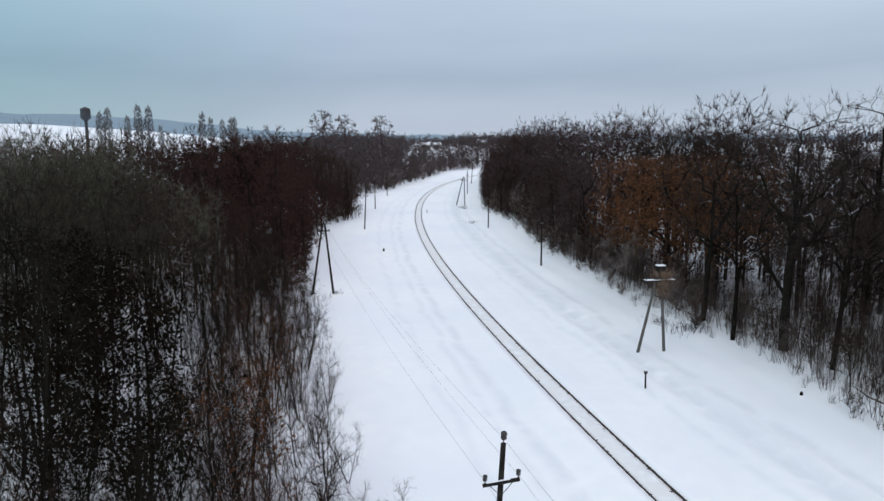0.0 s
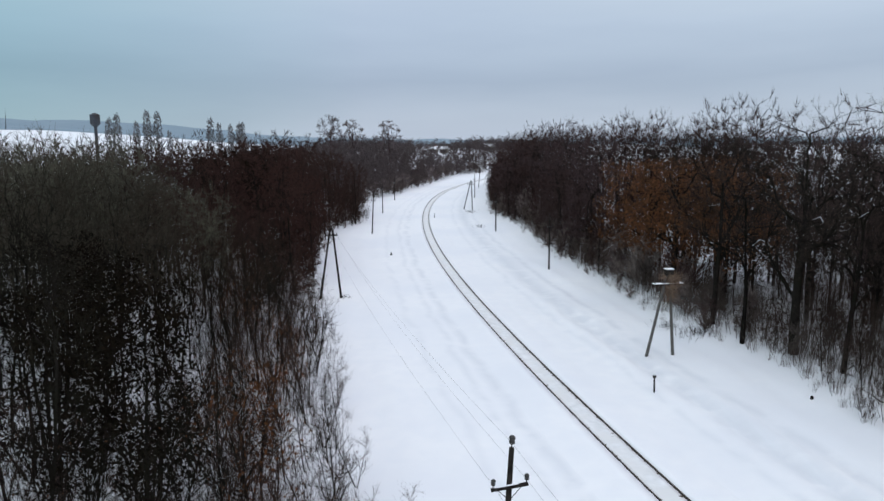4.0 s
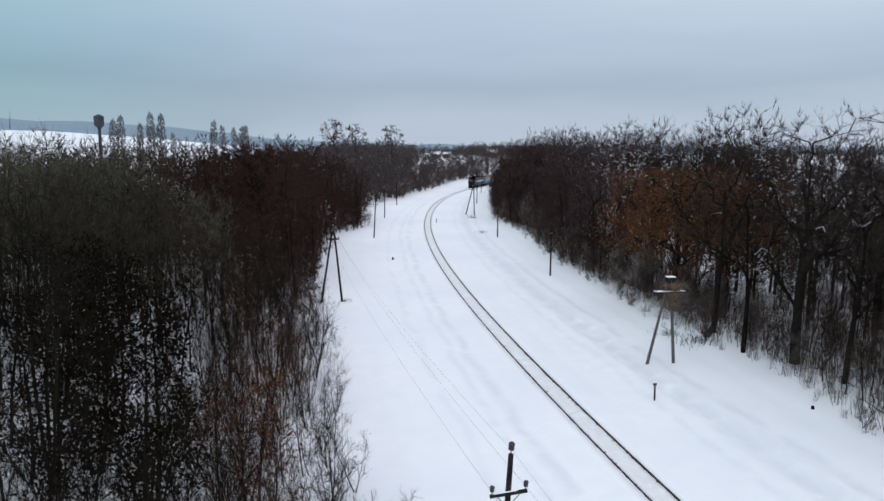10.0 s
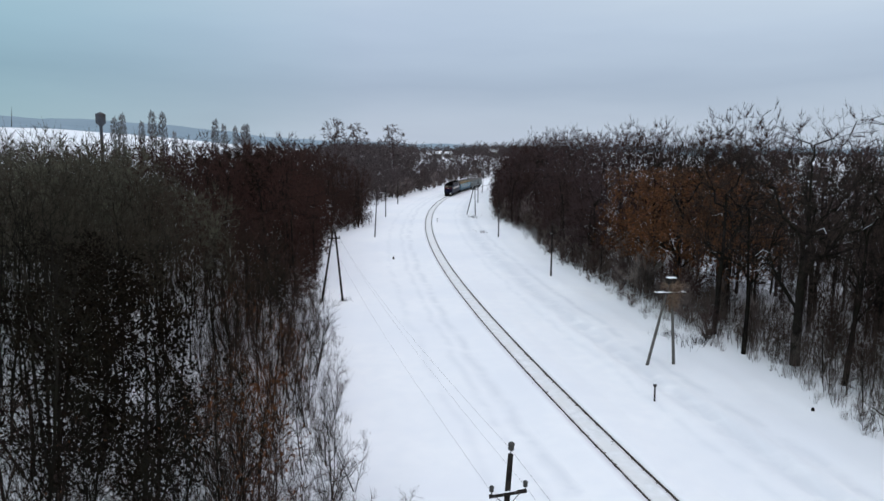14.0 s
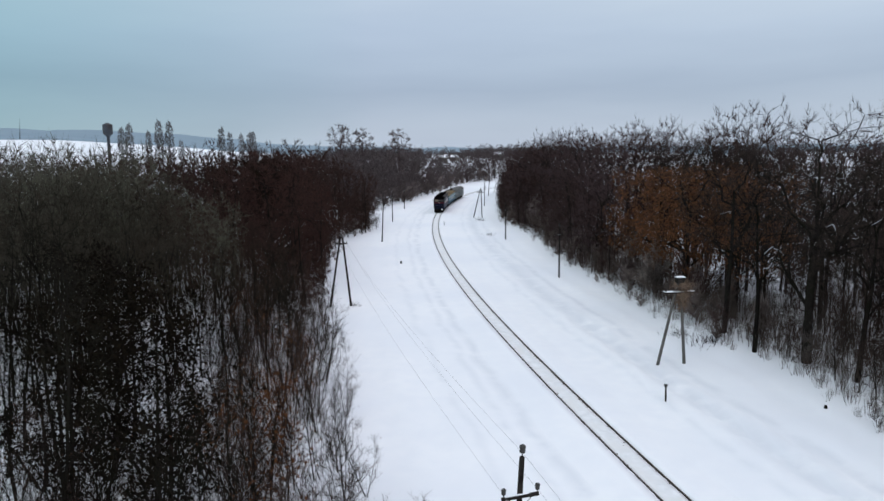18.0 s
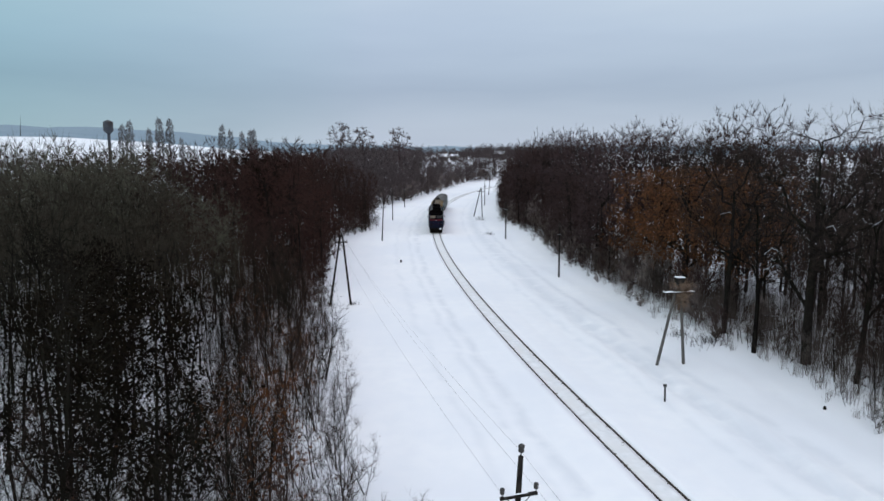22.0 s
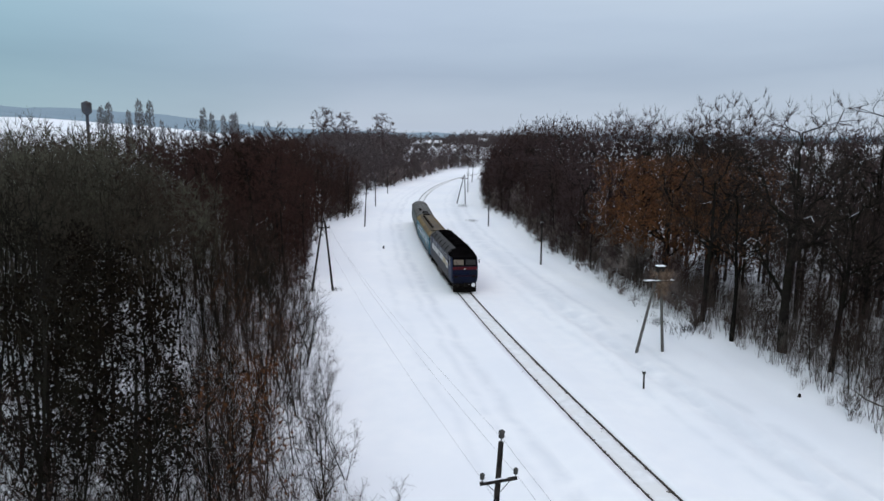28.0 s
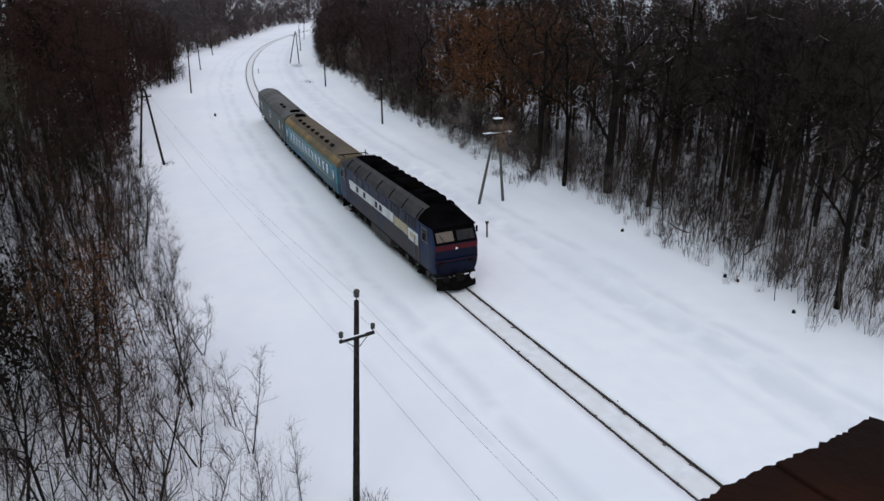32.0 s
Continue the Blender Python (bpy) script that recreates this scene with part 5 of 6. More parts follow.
M_UNDER = material("underframe", (0.0090, 0.0080, 0.0075), (0.0175, 0.0150, 0.0135), 3, 0.8, bump=0.3, spec=0.0)
M_TANK = material("tank_dirt", (0.0455, 0.0406, 0.0385), (0.0315, 0.0280, 0.0266), 2, 0.8, mix2=(0.0560, 0.0490, 0.0455), spec=0.12)
M_STEEL = material("worn_steel", (0.10, 0.095, 0.09), (0.16, 0.15, 0.14), 5, 0.4, 0.8)
M_GLASS = glass_material("dark_glass", (0.0015, 0.0025, 0.009), 0.22)
M_SCREEN_BEIGE = material("beige_screen", (0.145, 0.120, 0.096), (0.110, 0.090, 0.072), 2, 0.5, spec=0.12)
M_SCREEN_DARK = material("dark_screen", (0.022, 0.020, 0.020), (0.010, 0.010, 0.011), 1.4, 0.3, spec=0.2)
M_LAMP_GLINT = material("lamp_glass_and_glint", (0.75, 0.76, 0.78), (0.6, 0.6, 0.62), 6, 0.2)
M_TEAL = material("coach_teal", (0.045, 0.20, 0.27), (0.038, 0.16, 0.22), 1.2, 0.5, mix2=(0.06, 0.15, 0.18), scale2=0.4, spec=0.12)
M_TEAL_LOW = material("coach_blue", (0.035, 0.12, 0.19), (0.03, 0.10, 0.15), 1.2, 0.55, mix2=(0.05, 0.09, 0.11), scale2=0.5, spec=0.12)
M_OCHRE = material("coach_ochre_roof", (0.2430, 0.1710, 0.0765), (0.1890, 0.1305, 0.0630), 1.2, 0.65, mix2=(0.1350, 0.0990, 0.0585), scale2=0.35, spec=0.12)
M_OCHRE_DULL = material("coach_dull_ochre", (0.135, 0.105, 0.070), (0.100, 0.080, 0.058), 1.0, 0.7, mix2=(0.075, 0.062, 0.050), scale2=0.3, spec=0.1)
M_YELLOW = material("coach_yellow_line", (0.45, 0.36, 0.12), (0.34, 0.27, 0.10), 3, 0.5)
M_COACH_GREY = material("coach_dull_grey", (0.115, 0.135, 0.135), (0.090, 0.105, 0.105), 1.0, 0.65, mix2=(0.095, 0.105, 0.10), scale2=0.4, spec=0.12)
M_COACH_ROOF = material("coach_grey_roof", (0.13, 0.128, 0.125), (0.10, 0.098, 0.095), 1.0, 0.7, mix2=(0.085, 0.08, 0.076), scale2=0.35, spec=0.12)
M_PANE = material("coach_pane", (0.30, 0.36, 0.39), (0.22, 0.27, 0.30), 1.5, 0.12, spec=0.6)
M_PANE_DULL = material("coach_pane_dull", (0.10, 0.12, 0.12), (0.085, 0.10, 0.10), 1.5, 0.2, spec=0.5)


def hull(sections, caps=(True, True)):
    """A hull through mirrored sections of one length, the ends closed by bands from side to side."""
    bm = bmesh.new()
    rings = [[bm.verts.new(p) for p in sec] for sec in sections]
    n = len(rings[0])
    for a, b in zip(rings, rings[1:]):
        for k in range(n - 1):
            bm.faces.new((a[k], a[k + 1], b[k + 1], b[k]))
        bm.faces.new((a[n - 1], a[0], b[0], b[n - 1]))
    for ring, want in ((rings[0], caps[0]), (rings[-1], caps[1])):
        if want:
            for k in range(n // 2 - (n % 2 == 0)):
                vs = [ring[k], ring[k + 1], ring[n - 2 - k], ring[n - 1 - k]]
                if len(set(vs)) == 4:
                    bm.faces.new(vs)
    bmesh.ops.recalc_face_normals(bm, faces=bm.faces)
    return bm


def mirror(half, y_of):
    """A section from its right half, bottom to top (top off the middle): left bottom, up, over, right bottom."""
    return [(-x, y_of(z), z) for x, z in half] + [(x, y_of(z), z) for x, z in half[::-1]]


def plate(parent, name, mat, x, y0, y1, z0, z1, thick=0.012, label="", bevel=0.0):
    """A flat part on a vehicle's side at x (its sign tells the side)."""
    bm = bmesh.new()
    s = 1 if x > 0 else -1
    box(bm, min(x, x + s * thick), max(x, x + s * thick), y0, y1, z0, z1, bevel=bevel)
    return part(name, bm, mat, parent, label)


def wheelset(parent, y, r):
    bm = bmesh.new()
    rod(bm, (-1.05, 0, 0), (1.05, 0, 0), 0.085, sides=8)
    for s in (-1, 1):
        prof = ((0.0, r * 0.35), (0.02, r * 0.93), (0.0, r * 0.95), (0.0, r), (0.10, r * 0.995), (0.135, r * 0.985), (0.135, r * 0.9), (0.09, r * 0.88), (0.08, r * 0.35))
        rings = []
        for o, rad in prof:
            rings.append([bm.verts.new((s * (0.725 + o), rad * math.cos(k * math.tau / 20), rad * math.sin(k * math.tau / 20))) for k in range(20)])
        for a, b in zip(rings, rings[1:]):
            for k in range(20):
                bm.faces.new((a[k], a[(k + 1) % 20], b[(k + 1) % 20], b[k]))
        # two holes' worth of relief, so that the turning shows
        for k in range(4):
            an = k * math.tau / 4
            rod(bm, (s * 0.80, r * 0.55 * math.cos(an), r * 0.55 * math.sin(an)), (s * 0.855, r * 0.55 * math.cos(an), r * 0.55 * math.sin(an)), r * 0.12, sides=6)
    ob = part("wheelset", bm, M_STEEL, parent, "steel wheels on their axle")
    ob.location = (0, y, r)
    return ob


def bogie(parent, y, axles, base, r):
    """Side frames, axle boxes, springs; the wheelsets turn in it."""
    bm = bmesh.new()
    half = base * (axles - 1) / 2
    for s in (-1, 1):
        box(bm, s * 1.10 - 0.07, s * 1.10 + 0.07, -half - 0.75, half + 0.75, 0.72, 0.98, bevel=0.02)
        for k in range(axles):
            yy = -half + k * base
            box(bm, s * 1.10 - 0.14, s * 1.10 + 0.16, yy - 0.2, yy + 0.2, r - 0.2, r + 0.2, bevel=0.03)
            for d in (-0.36, 0.36):
                rod(bm, (s * 1.12, yy + d, 0.42), (s * 1.12, yy + d, 0.95), 0.11, sides=8)
                box(bm, s * 1.12 - 0.08, s * 1.12 + 0.1, yy + d - 0.13, yy + d + 0.13, 0.36, 0.43)
    for yy in (-half - 0.7, -half / 2, half / 2, half + 0.7):
        box(bm, -1.1, 1.1, yy - 0.08, yy + 0.08, 0.74, 0.94)
    ob = part("bogie", bm, M_UNDER, parent, "black bogie frame with springs")
    ob.location = (0, y, 0)
    return ob, [wheelset(ob, -half + k * base, r) for k in range(axles)]


WHEELS = []


def locomotive():
    ob = thing("diesel_locomotive", "dark blue diesel locomotive with a white side stripe and sooty roof", "locomotive", group="passenger train")
    L = 20.6
    LOW = ((1.36, 1.12), (1.50, 1.28), (1.53, 1.75), (1.53, 2.30), (1.52, 2.55), (1.52, 3.02), (1.50, 3.98))

    def nose(z):
        return -0.02 - 0.10 * max(0, 1.75 - z) if z < 3.03 else -0.02 - 0.50 * (z - 3.02) / 0.96
    front = [(x * (0.90 if z > 1.6 else 0.82), z) for x, z in LOW]
    curve = [(x * (0.965 if z > 1.6 else 0.92), z) for x, z in LOW]
    cab = [(x * 0.995, z) for x, z in LOW]
    secs = [mirror(front, nose), mirror(curve, lambda z: nose(z) - 0.16), mirror(cab, lambda z: nose(z) - 0.55), mirror(cab, lambda z: -1.2), mirror(LOW, lambda z: -2.1), mirror(LOW, lambda z: -L + 2.1), mirror(cab, lambda z: -L + 1.2), mirror(cab, lambda z: -L - nose(z) + 0.55), mirror(curve, lambda z: -L - nose(z) + 0.16), mirror(front, lambda z: -L - nose(z))]
    bm = hull(secs)
    for f_ in bm.faces:
        c, nn = f_.calc_center_median(), f_.normal
        if abs(nn.x) < 0.75 and (c.y > -0.62 or c.y < -L + 0.62):
            f_.material_index = 1
        elif c.z < 2.56 and -L + 2.0 < c.y < -2.0:
            f_.material_index = 2
    part("body", bm, [M_BLUE, M_NAVY, M_GREYBLUE], ob)
    # roof: sloped sides and a flat sooty deck
    RO = ((1.50, 3.99), (1.53, 4.05), (1.36, 4.34), (1.02, 4.66), (0.70, 4.80), (0.25, 4.86))

    def brow(z):
        return -0.36 - 1.95 * (max(0, z - 4.05) / 0.81) ** 1.05
    fr = [(x * (0.925 if z < 4.2 else 0.86), z) for x, z in RO]
    secs = [mirror(fr, brow), mirror([(x * 0.995, z) for x, z in RO], lambda z: -2.45), mirror(RO, lambda z: -2.7), mirror(RO, lambda z: -L + 2.7), mirror([(x * 0.995, z) for x, z in RO], lambda z: -L + 2.45), mirror(fr, lambda z: -L - brow(z))]
    bm = hull(secs)
    for f_ in bm.faces:
        c, nn = f_.calc_center_median(), f_.normal
        f_.material_index = 1 if abs(nn.x) > 0.28 and c.y < -2.5 else 0
    part("roof", bm, [M_SOOT, M_ROOF_GREY], ob)
    # roof panels: seams over the sloped sides, hatches and fan cowls on the deck
    for y in (-2.72, -5.3, -7.9, -10.5, -13.2, -15.8, -17.9):
        for s in (-1, 1):
            bm = bmesh.new()
            rod(bm, (s * 1.535, y, 4.06), (s * 1.375, y, 4.35), 0.035, sides=6)
            rod(bm, (s * 1.375, y, 4.35), (s * 1.03, y, 4.675), 0.035, sides=6)
            part("roof_seam", bm, M_SOOT, ob)
    for y0, y1, h in ((-6.3, -3.2, 0.10), (-9.6, -6.6, 0.14), (-12.6, -9.9, 0.10), (-15.6, -12.9, 0.16), (-17.8, -15.9, 0.09)):
        bm = bmesh.new(); box(bm, -0.74, 0.50, y0, y1, 4.72, 4.86 + h, bevel=0.04); part("roof_hatch", bm, M_SOOT, ob)
    for k in range(12):
        y = -2.9 - 1.28 * k
        bm = bmesh.new(); box(bm, -1.02, -0.45, y - 0.30, y + 0.30, 4.52, 4.86 + 0.03 * (k % 3), bevel=0.06); part("roof_rib", bm, M_SOOT, ob)
    for y in (-4.0, -5.4, -13.6, -15.0):
        bm = bmesh.new(); lathe(bm, ((0.52, 4.9), (0.55, 5.02), (0.5, 5.09), (0.1, 5.10)), (-0.15, y, 0), 18); part("fan_cowl", bm, M_SOOT, ob)
    bm = bmesh.new(); box(bm, -0.3, 0.3, -11.5, -10.9, 4.9, 5.1, bevel=0.04); part("exhaust", bm, M_SOOT, ob, "sooty exhaust stack")
    for s in (-1, 1):
        # long white stripe, cream panel and white emblem field
        plate(ob, "stripe", M_WHITE, s * 1.522, -17.5, -7.0, 2.56, 3.24, 0.014, "dirty white side stripe")
        plate(ob, "stripe", M_CREAM, s * 1.522, -6.85, -4.25, 2.50, 3.16, 0.014, "faded cream side panel")
        plate(ob, "emblem_field", M_WHITE, s * 1.522, -4.15, -2.45, 2.36, 3.12, 0.014, "white field with an emblem")
        plate(ob, "emblem", M_CREAM, s * 1.537, -3.85, -2.75, 2.62, 2.95, 0.008, "yellow-brown emblem bar")
        plate(ob, "lower_band", M_NAVY, s * 1.5245, -17.9, -5.0, 2.40, 2.53, 0.012)
        for y in (-15.3, -13.5, -10.7, -9.7):
            plate(ob, "window", M_GLASS, s * 1.537, y - 0.26, y + 0.26, 2.70, 3.12, 0.02, "small dark side window")
        for y0, y1 in ((-16.4, -15.5), (-14.9, -14.0), (-13.3, -12.4), (-11.0, -10.1), (-9.4, -8.5), (-7.9, -5.9), (-5.3, -2.9)):
            w = plate(ob, "side_grille" if y1 - y0 > 1.5 else "window", M_GLASS, s * 1.505, y0, y1, 3.28, 3.93, 0.022, "dark upper side window", 0.006)
            if y1 - y0 > 1.5:
                n = int((y1 - y0) / 0.2)
                for k in range(1, n):
                    yy = y0 + (y1 - y0) * k / n
                    if k % 3 == 0:
                        plate(w, "bar", M_NAVY, s * 1.527, yy - 0.03, yy + 0.03, 3.28, 3.93, 0.012)
        for yy in (-2.15, -18.45):
            plate(ob, "cab_seam", M_NAVY, s * 1.523, yy - 0.025, yy + 0.025, 1.3, 3.95, 0.012)
        for y0, yc in ((-1.75, 1), (-L + 0.95, -1)):
            w = plate(ob, "cab_window", M_GLASS, s * 1.50, y0, y0 + 0.80, 3.02, 3.78, 0.025, "cab side window", 0.01)
            for a, b, c, d in ((y0 - 0.05, y0 + 0.85, 2.97, 3.02), (y0 - 0.05, y0 + 0.85, 3.78, 3.83), (y0 - 0.05, y0, 3.02, 3.78), (y0 + 0.8, y0 + 0.85, 3.02, 3.78)):
                plate(w, "window_frame", M_STEEL, s * 1.50, a, b, c, d, 0.04)
            bm = bmesh.new(); rod(bm, (s * 1.50, y0 + 0.75, 3.55), (s * 1.74, y0 + 0.85, 3.55), 0.02, sides=6); box(bm, s * 1.74 - 0.04, s * 1.74 + 0.04, y0 + 0.78, y0 + 0.92, 3.28, 3.68, bevel=0.01)
            part("mirror", bm, M_UNDER, ob)
        for y in (-2.55, -17.7):
            for k in range(2):
                bm = bmesh.new(); rod(bm, (s * 1.58, y + (0.35 if k else -0.35), 1.2), (s * 1.58, y + (0.35 if k else -0.35), 2.9), 0.018, sides=6); part("handrail", bm, M_STEEL, ob)
            for z in (0.55, 0.85):
                bm = bmesh.new(); box(bm, s * 1.38 - 0.12, s * 1.38 + 0.12, y - 0.3, y + 0.3, z - 0.02, z + 0.02); part("step", bm, M_UNDER, ob)
        # skirts and tank between the bogies
        plate(ob, "skirt", M_TANK, s * 1.40, -12.4, -9.6, 0.52, 1.14, 0.05, "grime-covered fuel tank side", 0.01)
        plate(ob, "skirt", M_TANK, s * 1.42, -9.55, -8.0, 0.60, 1.14, 0.04, "grime-covered equipment box", 0.01)
    bm = bmesh.new(); box(bm, -1.38, 1.38, -12.4, -8.0, 0.5, 1.13, bevel=0.05); part("fuel_tank", bm, M_TANK, ob)
    # windscreens, front and back
    for fy, end in ((1, "front"), (-1, "rear")):
        def at(x, z, out):
            y = nose(z) + out
            return (x, y, z) if fy > 0 else (x, -L - y, z)
        bm = bmesh.new()
        vs = [bm.verts.new(at(x, z, o)) for o in (-0.05, 0.003) for x, z in ((-1.33, 3.06), (1.33, 3.06), (1.33, 3.95), (-1.33, 3.95))]
        for q in ((0, 1, 2, 3), (7, 6, 5, 4), (0, 4, 5, 1), (1, 5, 6, 2), (2, 6, 7, 3), (3, 7, 4, 0)):
            bm.faces.new([vs[i] for i in q])
        bmesh.ops.recalc_face_normals(bm, faces=bm.faces)
        part("windscreen_frame", bm, M_SOOT, ob, "black surround of the windscreen")
        # Beige of the front pane is a reflection put into its colour.
        for x0, x1, mat, lab in ((-1.22, -0.12, M_SCREEN_DARK if fy > 0 else M_GLASS, "dark windscreen pane"), (0.12, 1.22, M_SCREEN_BEIGE if fy > 0 else M_GLASS, "windscreen pane, beige reflection in the front one's colour")):
            bm = bmesh.new()
            vs = [bm.verts.new(at(x, z, o)) for o in (0.005, 0.03) for x, z in ((x0, 3.20), (x1, 3.20), (x1, 3.74), (x0, 3.74))]
            for q in ((0, 1, 2, 3), (7, 6, 5, 4), (0, 4, 5, 1), (1, 5, 6, 2), (2, 6, 7, 3), (3, 7, 4, 0)):
                bm.faces.new([vs[i] for i in q])
            bmesh.ops.recalc_face_normals(bm, faces=bm.faces)
            w = part("windscreen", bm, mat, ob, lab)
            bm = bmesh.new()
            rod(bm, at((x0 + x1) / 2, 3.08, 0.06), at(x1 - 0.2 if x1 > 0 else x0 + 0.25, 3.62, 0.05), 0.014, sides=6)
            part("wiper", bm, M_UNDER, w)

        def bar(name, mat, x0, x1, z0, z1, depth, label=""):
            bm = bmesh.new()
            ya = -0.02
            box(bm, x0, x1, min(fy * (ya), fy * (ya + depth)) if fy > 0 else -L - ya - depth, max(fy * ya, fy * (ya + depth)) if fy > 0 else -L - ya, z0, z1, bevel=min(0.02, depth / 3))
            return part(name, bm, mat, ob, label)
        bar("red_band", M_RED, -1.355, 1.355, 2.68, 3.01, 0.014, "dull red band under the windscreen")
        bar("nose_ledge", M_NAVY, -1.37, 1.37, 2.02, 2.14, 0.10)
        bar("red_line", M_RED, -1.35, 1.35, 1.955, 2.0, 0.03, "thin red line across the nose")
        bar("lower_nose", M_NAVY, -1.20, 1.20, 1.20, 1.90, 0.05)
        for x in (-0.98, 0.98):
            bar("marker_lamp", M_UNDER, x - 0.16, x + 0.16, 1.74, 1.96, 0.12)
            bm = bmesh.new(); yb = 0.05
            rod(bm, (x * 0.9, fy * yb if fy > 0 else -L - yb, 1.03), (x * 0.9, fy * (yb + 0.42) if fy > 0 else -L - yb - 0.42, 1.03), 0.09, sides=10)
            buf = part("buffer", bm, M_UNDER, ob)
            bm = bmesh.new()
            rod(bm, (x * 0.9, fy * (yb + 0.421) if fy > 0 else -L - yb - 0.421, 1.03), (x * 0.9, fy * (yb + 0.48) if fy > 0 else -L - yb - 0.48, 1.03), 0.22, sides=14)
            # White here stands for light caught on one buffer head.
            part("buffer_head", bm, M_LAMP_GLINT if x * fy < 0 else M_UNDER, buf, "buffer head with its glint put in as white" if x * fy < 0 else "black buffer head")
        if fy > 0:
            bm = bmesh.new(); lathe(bm, ((0.06, 0.0), (0.08, 0.02), (0.075, 0.06), (0.02, 0.075)), (0, 0, 0), 14)
            bmesh.ops.rotate(bm, verts=bm.verts, cent=(0, 0, 0), matrix=Matrix.Rotation(-math.pi / 2, 3, "X")); bmesh.ops.translate(bm, verts=bm.verts, vec=(0.0, -0.005, 2.76))
            part("headlight", bm, M_LAMP_GLINT, ob, "small pale front light")
        # snow plough and coupler
        bm = bmesh.new()
        yf = 0.12 if fy > 0 else -L - 0.12
        for s in (-1, 1):
            vs = [bm.verts.new(p) for p in ((0, yf + fy * 0.38, 0.16), (s * 1.30, yf - fy * 0.12, 0.16), (s * 1.30, yf - fy * 0.25, 0.95), (0, yf + fy * 0.10, 0.95))]
            bm.faces.new(vs)
        bmesh.ops.solidify(bm, geom=bm.faces[:], thickness=0.03)
        part("plough", bm, M_UNDER, ob, "black steel snow plough")
        bm = bmesh.new(); box(bm, -0.18, 0.18, min(yf, yf + fy * 0.55), max(yf, yf + fy * 0.55), 0.9, 1.22, bevel=0.05); box(bm, -0.26, 0.26, min(yf + fy * 0.4, yf + fy * 0.62), max(yf + fy * 0.4, yf + fy * 0.62), 0.86, 1.26, bevel=0.05)
        part("coupler", bm, M_UNDER, ob)
    bm = bmesh.new(); box(bm, -1.3, 1.3, -L + 0.1, -0.1, 0.98, 1.13); part("underframe", bm, M_UNDER, ob)
    for y in (-4.7, -15.9):
        b, w = bogie(ob, y, 3, 1.85, 0.61)
        WHEELS.extend((o, 0.61) for o in w)
    return ob


def coach(label, side, low, roof, pane, stripe, dark_end, vents, windows=12, crown=None):
    ob = thing("passenger_coach", label, "railway coach", group="passenger train")
    L = 23.9
    SEC = ((1.40, 1.02), (1.53, 1.12), (1.55, 1.95), (1.55, 3.30), (1.50, 3.42))
    bm = hull([mirror(SEC, lambda z, y=y: y) for y in (0.0, -L)])
    for f_ in bm.faces:
        if f_.calc_center_median().z < 1.9:
            f_.material_index = 1
    part("body", bm, [side, low], ob)
    RO = ((1.50, 3.43), (1.56, 3.46), (1.44, 3.74), (1.12, 4.02), (0.70, 4.20), (0.25, 4.28))
    bm = hull([mirror(RO, lambda z, y=y: y) for y in (0.06, -0.6, -L + 0.6, -L - 0.06)])
    # Faces on top of the roof take the duller crown tone.
    for f_ in bm.faces:
        if crown is not None and f_.normal.z > 0.80:
            f_.material_index = 1
    part("roof", bm, [roof, crown or roof], ob)
    for k in range(1, 24):
        y = -k * L / 24
        bm = bmesh.new()
        pts = [(-1.565, 3.47), (-1.45, 3.75), (-1.125, 4.03), (-0.70, 4.212), (0, 4.296), (0.70, 4.212), (1.125, 4.03), (1.45, 3.75), (1.565, 3.47)]
        for (xa, za), (xb, zb) in zip(pts, pts[1:]):
            rod(bm, (xa, y, za), (xb, y, zb), 0.012, sides=4, caps=False)
        part("roof_rib", bm, roof, ob)
    # roof ventilators in two rows, and larger boxes over the ends
    for k in range(vents):
        y = -5.0 - k * 2.05
        bm = bmesh.new()
        lathe(bm, ((0.10, 0.0), (0.10, 0.12), (0.22, 0.13), (0.23, 0.24), (0.16, 0.29), (0.02, 0.30)), (0.66, y, 4.16), 10)
        part("ventilator", bm, M_UNDER, ob)
    for y in dark_end:
        bm = bmesh.new(); box(bm, -0.5, 0.5, y - 0.5, y + 0.5, 4.16, 4.44, bevel=0.06); part("roof_box", bm, M_SOOT, ob, "dark box on the roof")
    if crown is not None:
        for y0, y1, x0, x1 in ((-0.5, -0.5, -1.2, 1.25), (-0.5, 0.25, -1.15, -1.15), (-0.5, 0.25, 0.9, 0.9)):
            bm = bmesh.new(); rod(bm, (x0, y0, 4.36), (x1, y1, 4.36), 0.05, sides=6); part("roof_pipe", bm, M_UNDER, ob, "dark pipe across the roof end")
        bm = bmesh.new(); rod(bm, (-1.15, -0.5, 3.9), (-1.15, -0.5, 4.62), 0.05, sides=6); part("roof_pipe", bm, M_UNDER, ob)
    for s in (-1, 1):
        X = s * 1.551
        for k in range(windows):
            y = -3.6 - k * (16.7 / max(1, windows - 1))
            w = plate(ob, "window", pane, X, y - 0.40, y + 0.40, 2.08, 3.02, 0.012, "curtained coach window", 0.004)
            for a, b, c, d in ((-0.46, 0.46, 3.02, 3.07), (-0.46, 0.46, 2.03, 2.08), (-0.46, -0.40, 2.08, 3.02), (0.40, 0.46, 2.08, 3.02)):
                plate(w, "window_frame", low, X, y + a, y + b, c, d, 0.02)
        for y in (-1.25, -L + 1.25):
            d = plate(ob, "door", low, X, y - 0.40, y + 0.40, 1.15, 3.2, 0.015, "coach entrance door", 0.004)
            plate(d, "window", pane, s * 1.567, y - 0.24, y + 0.24, 2.2, 2.95, 0.01)
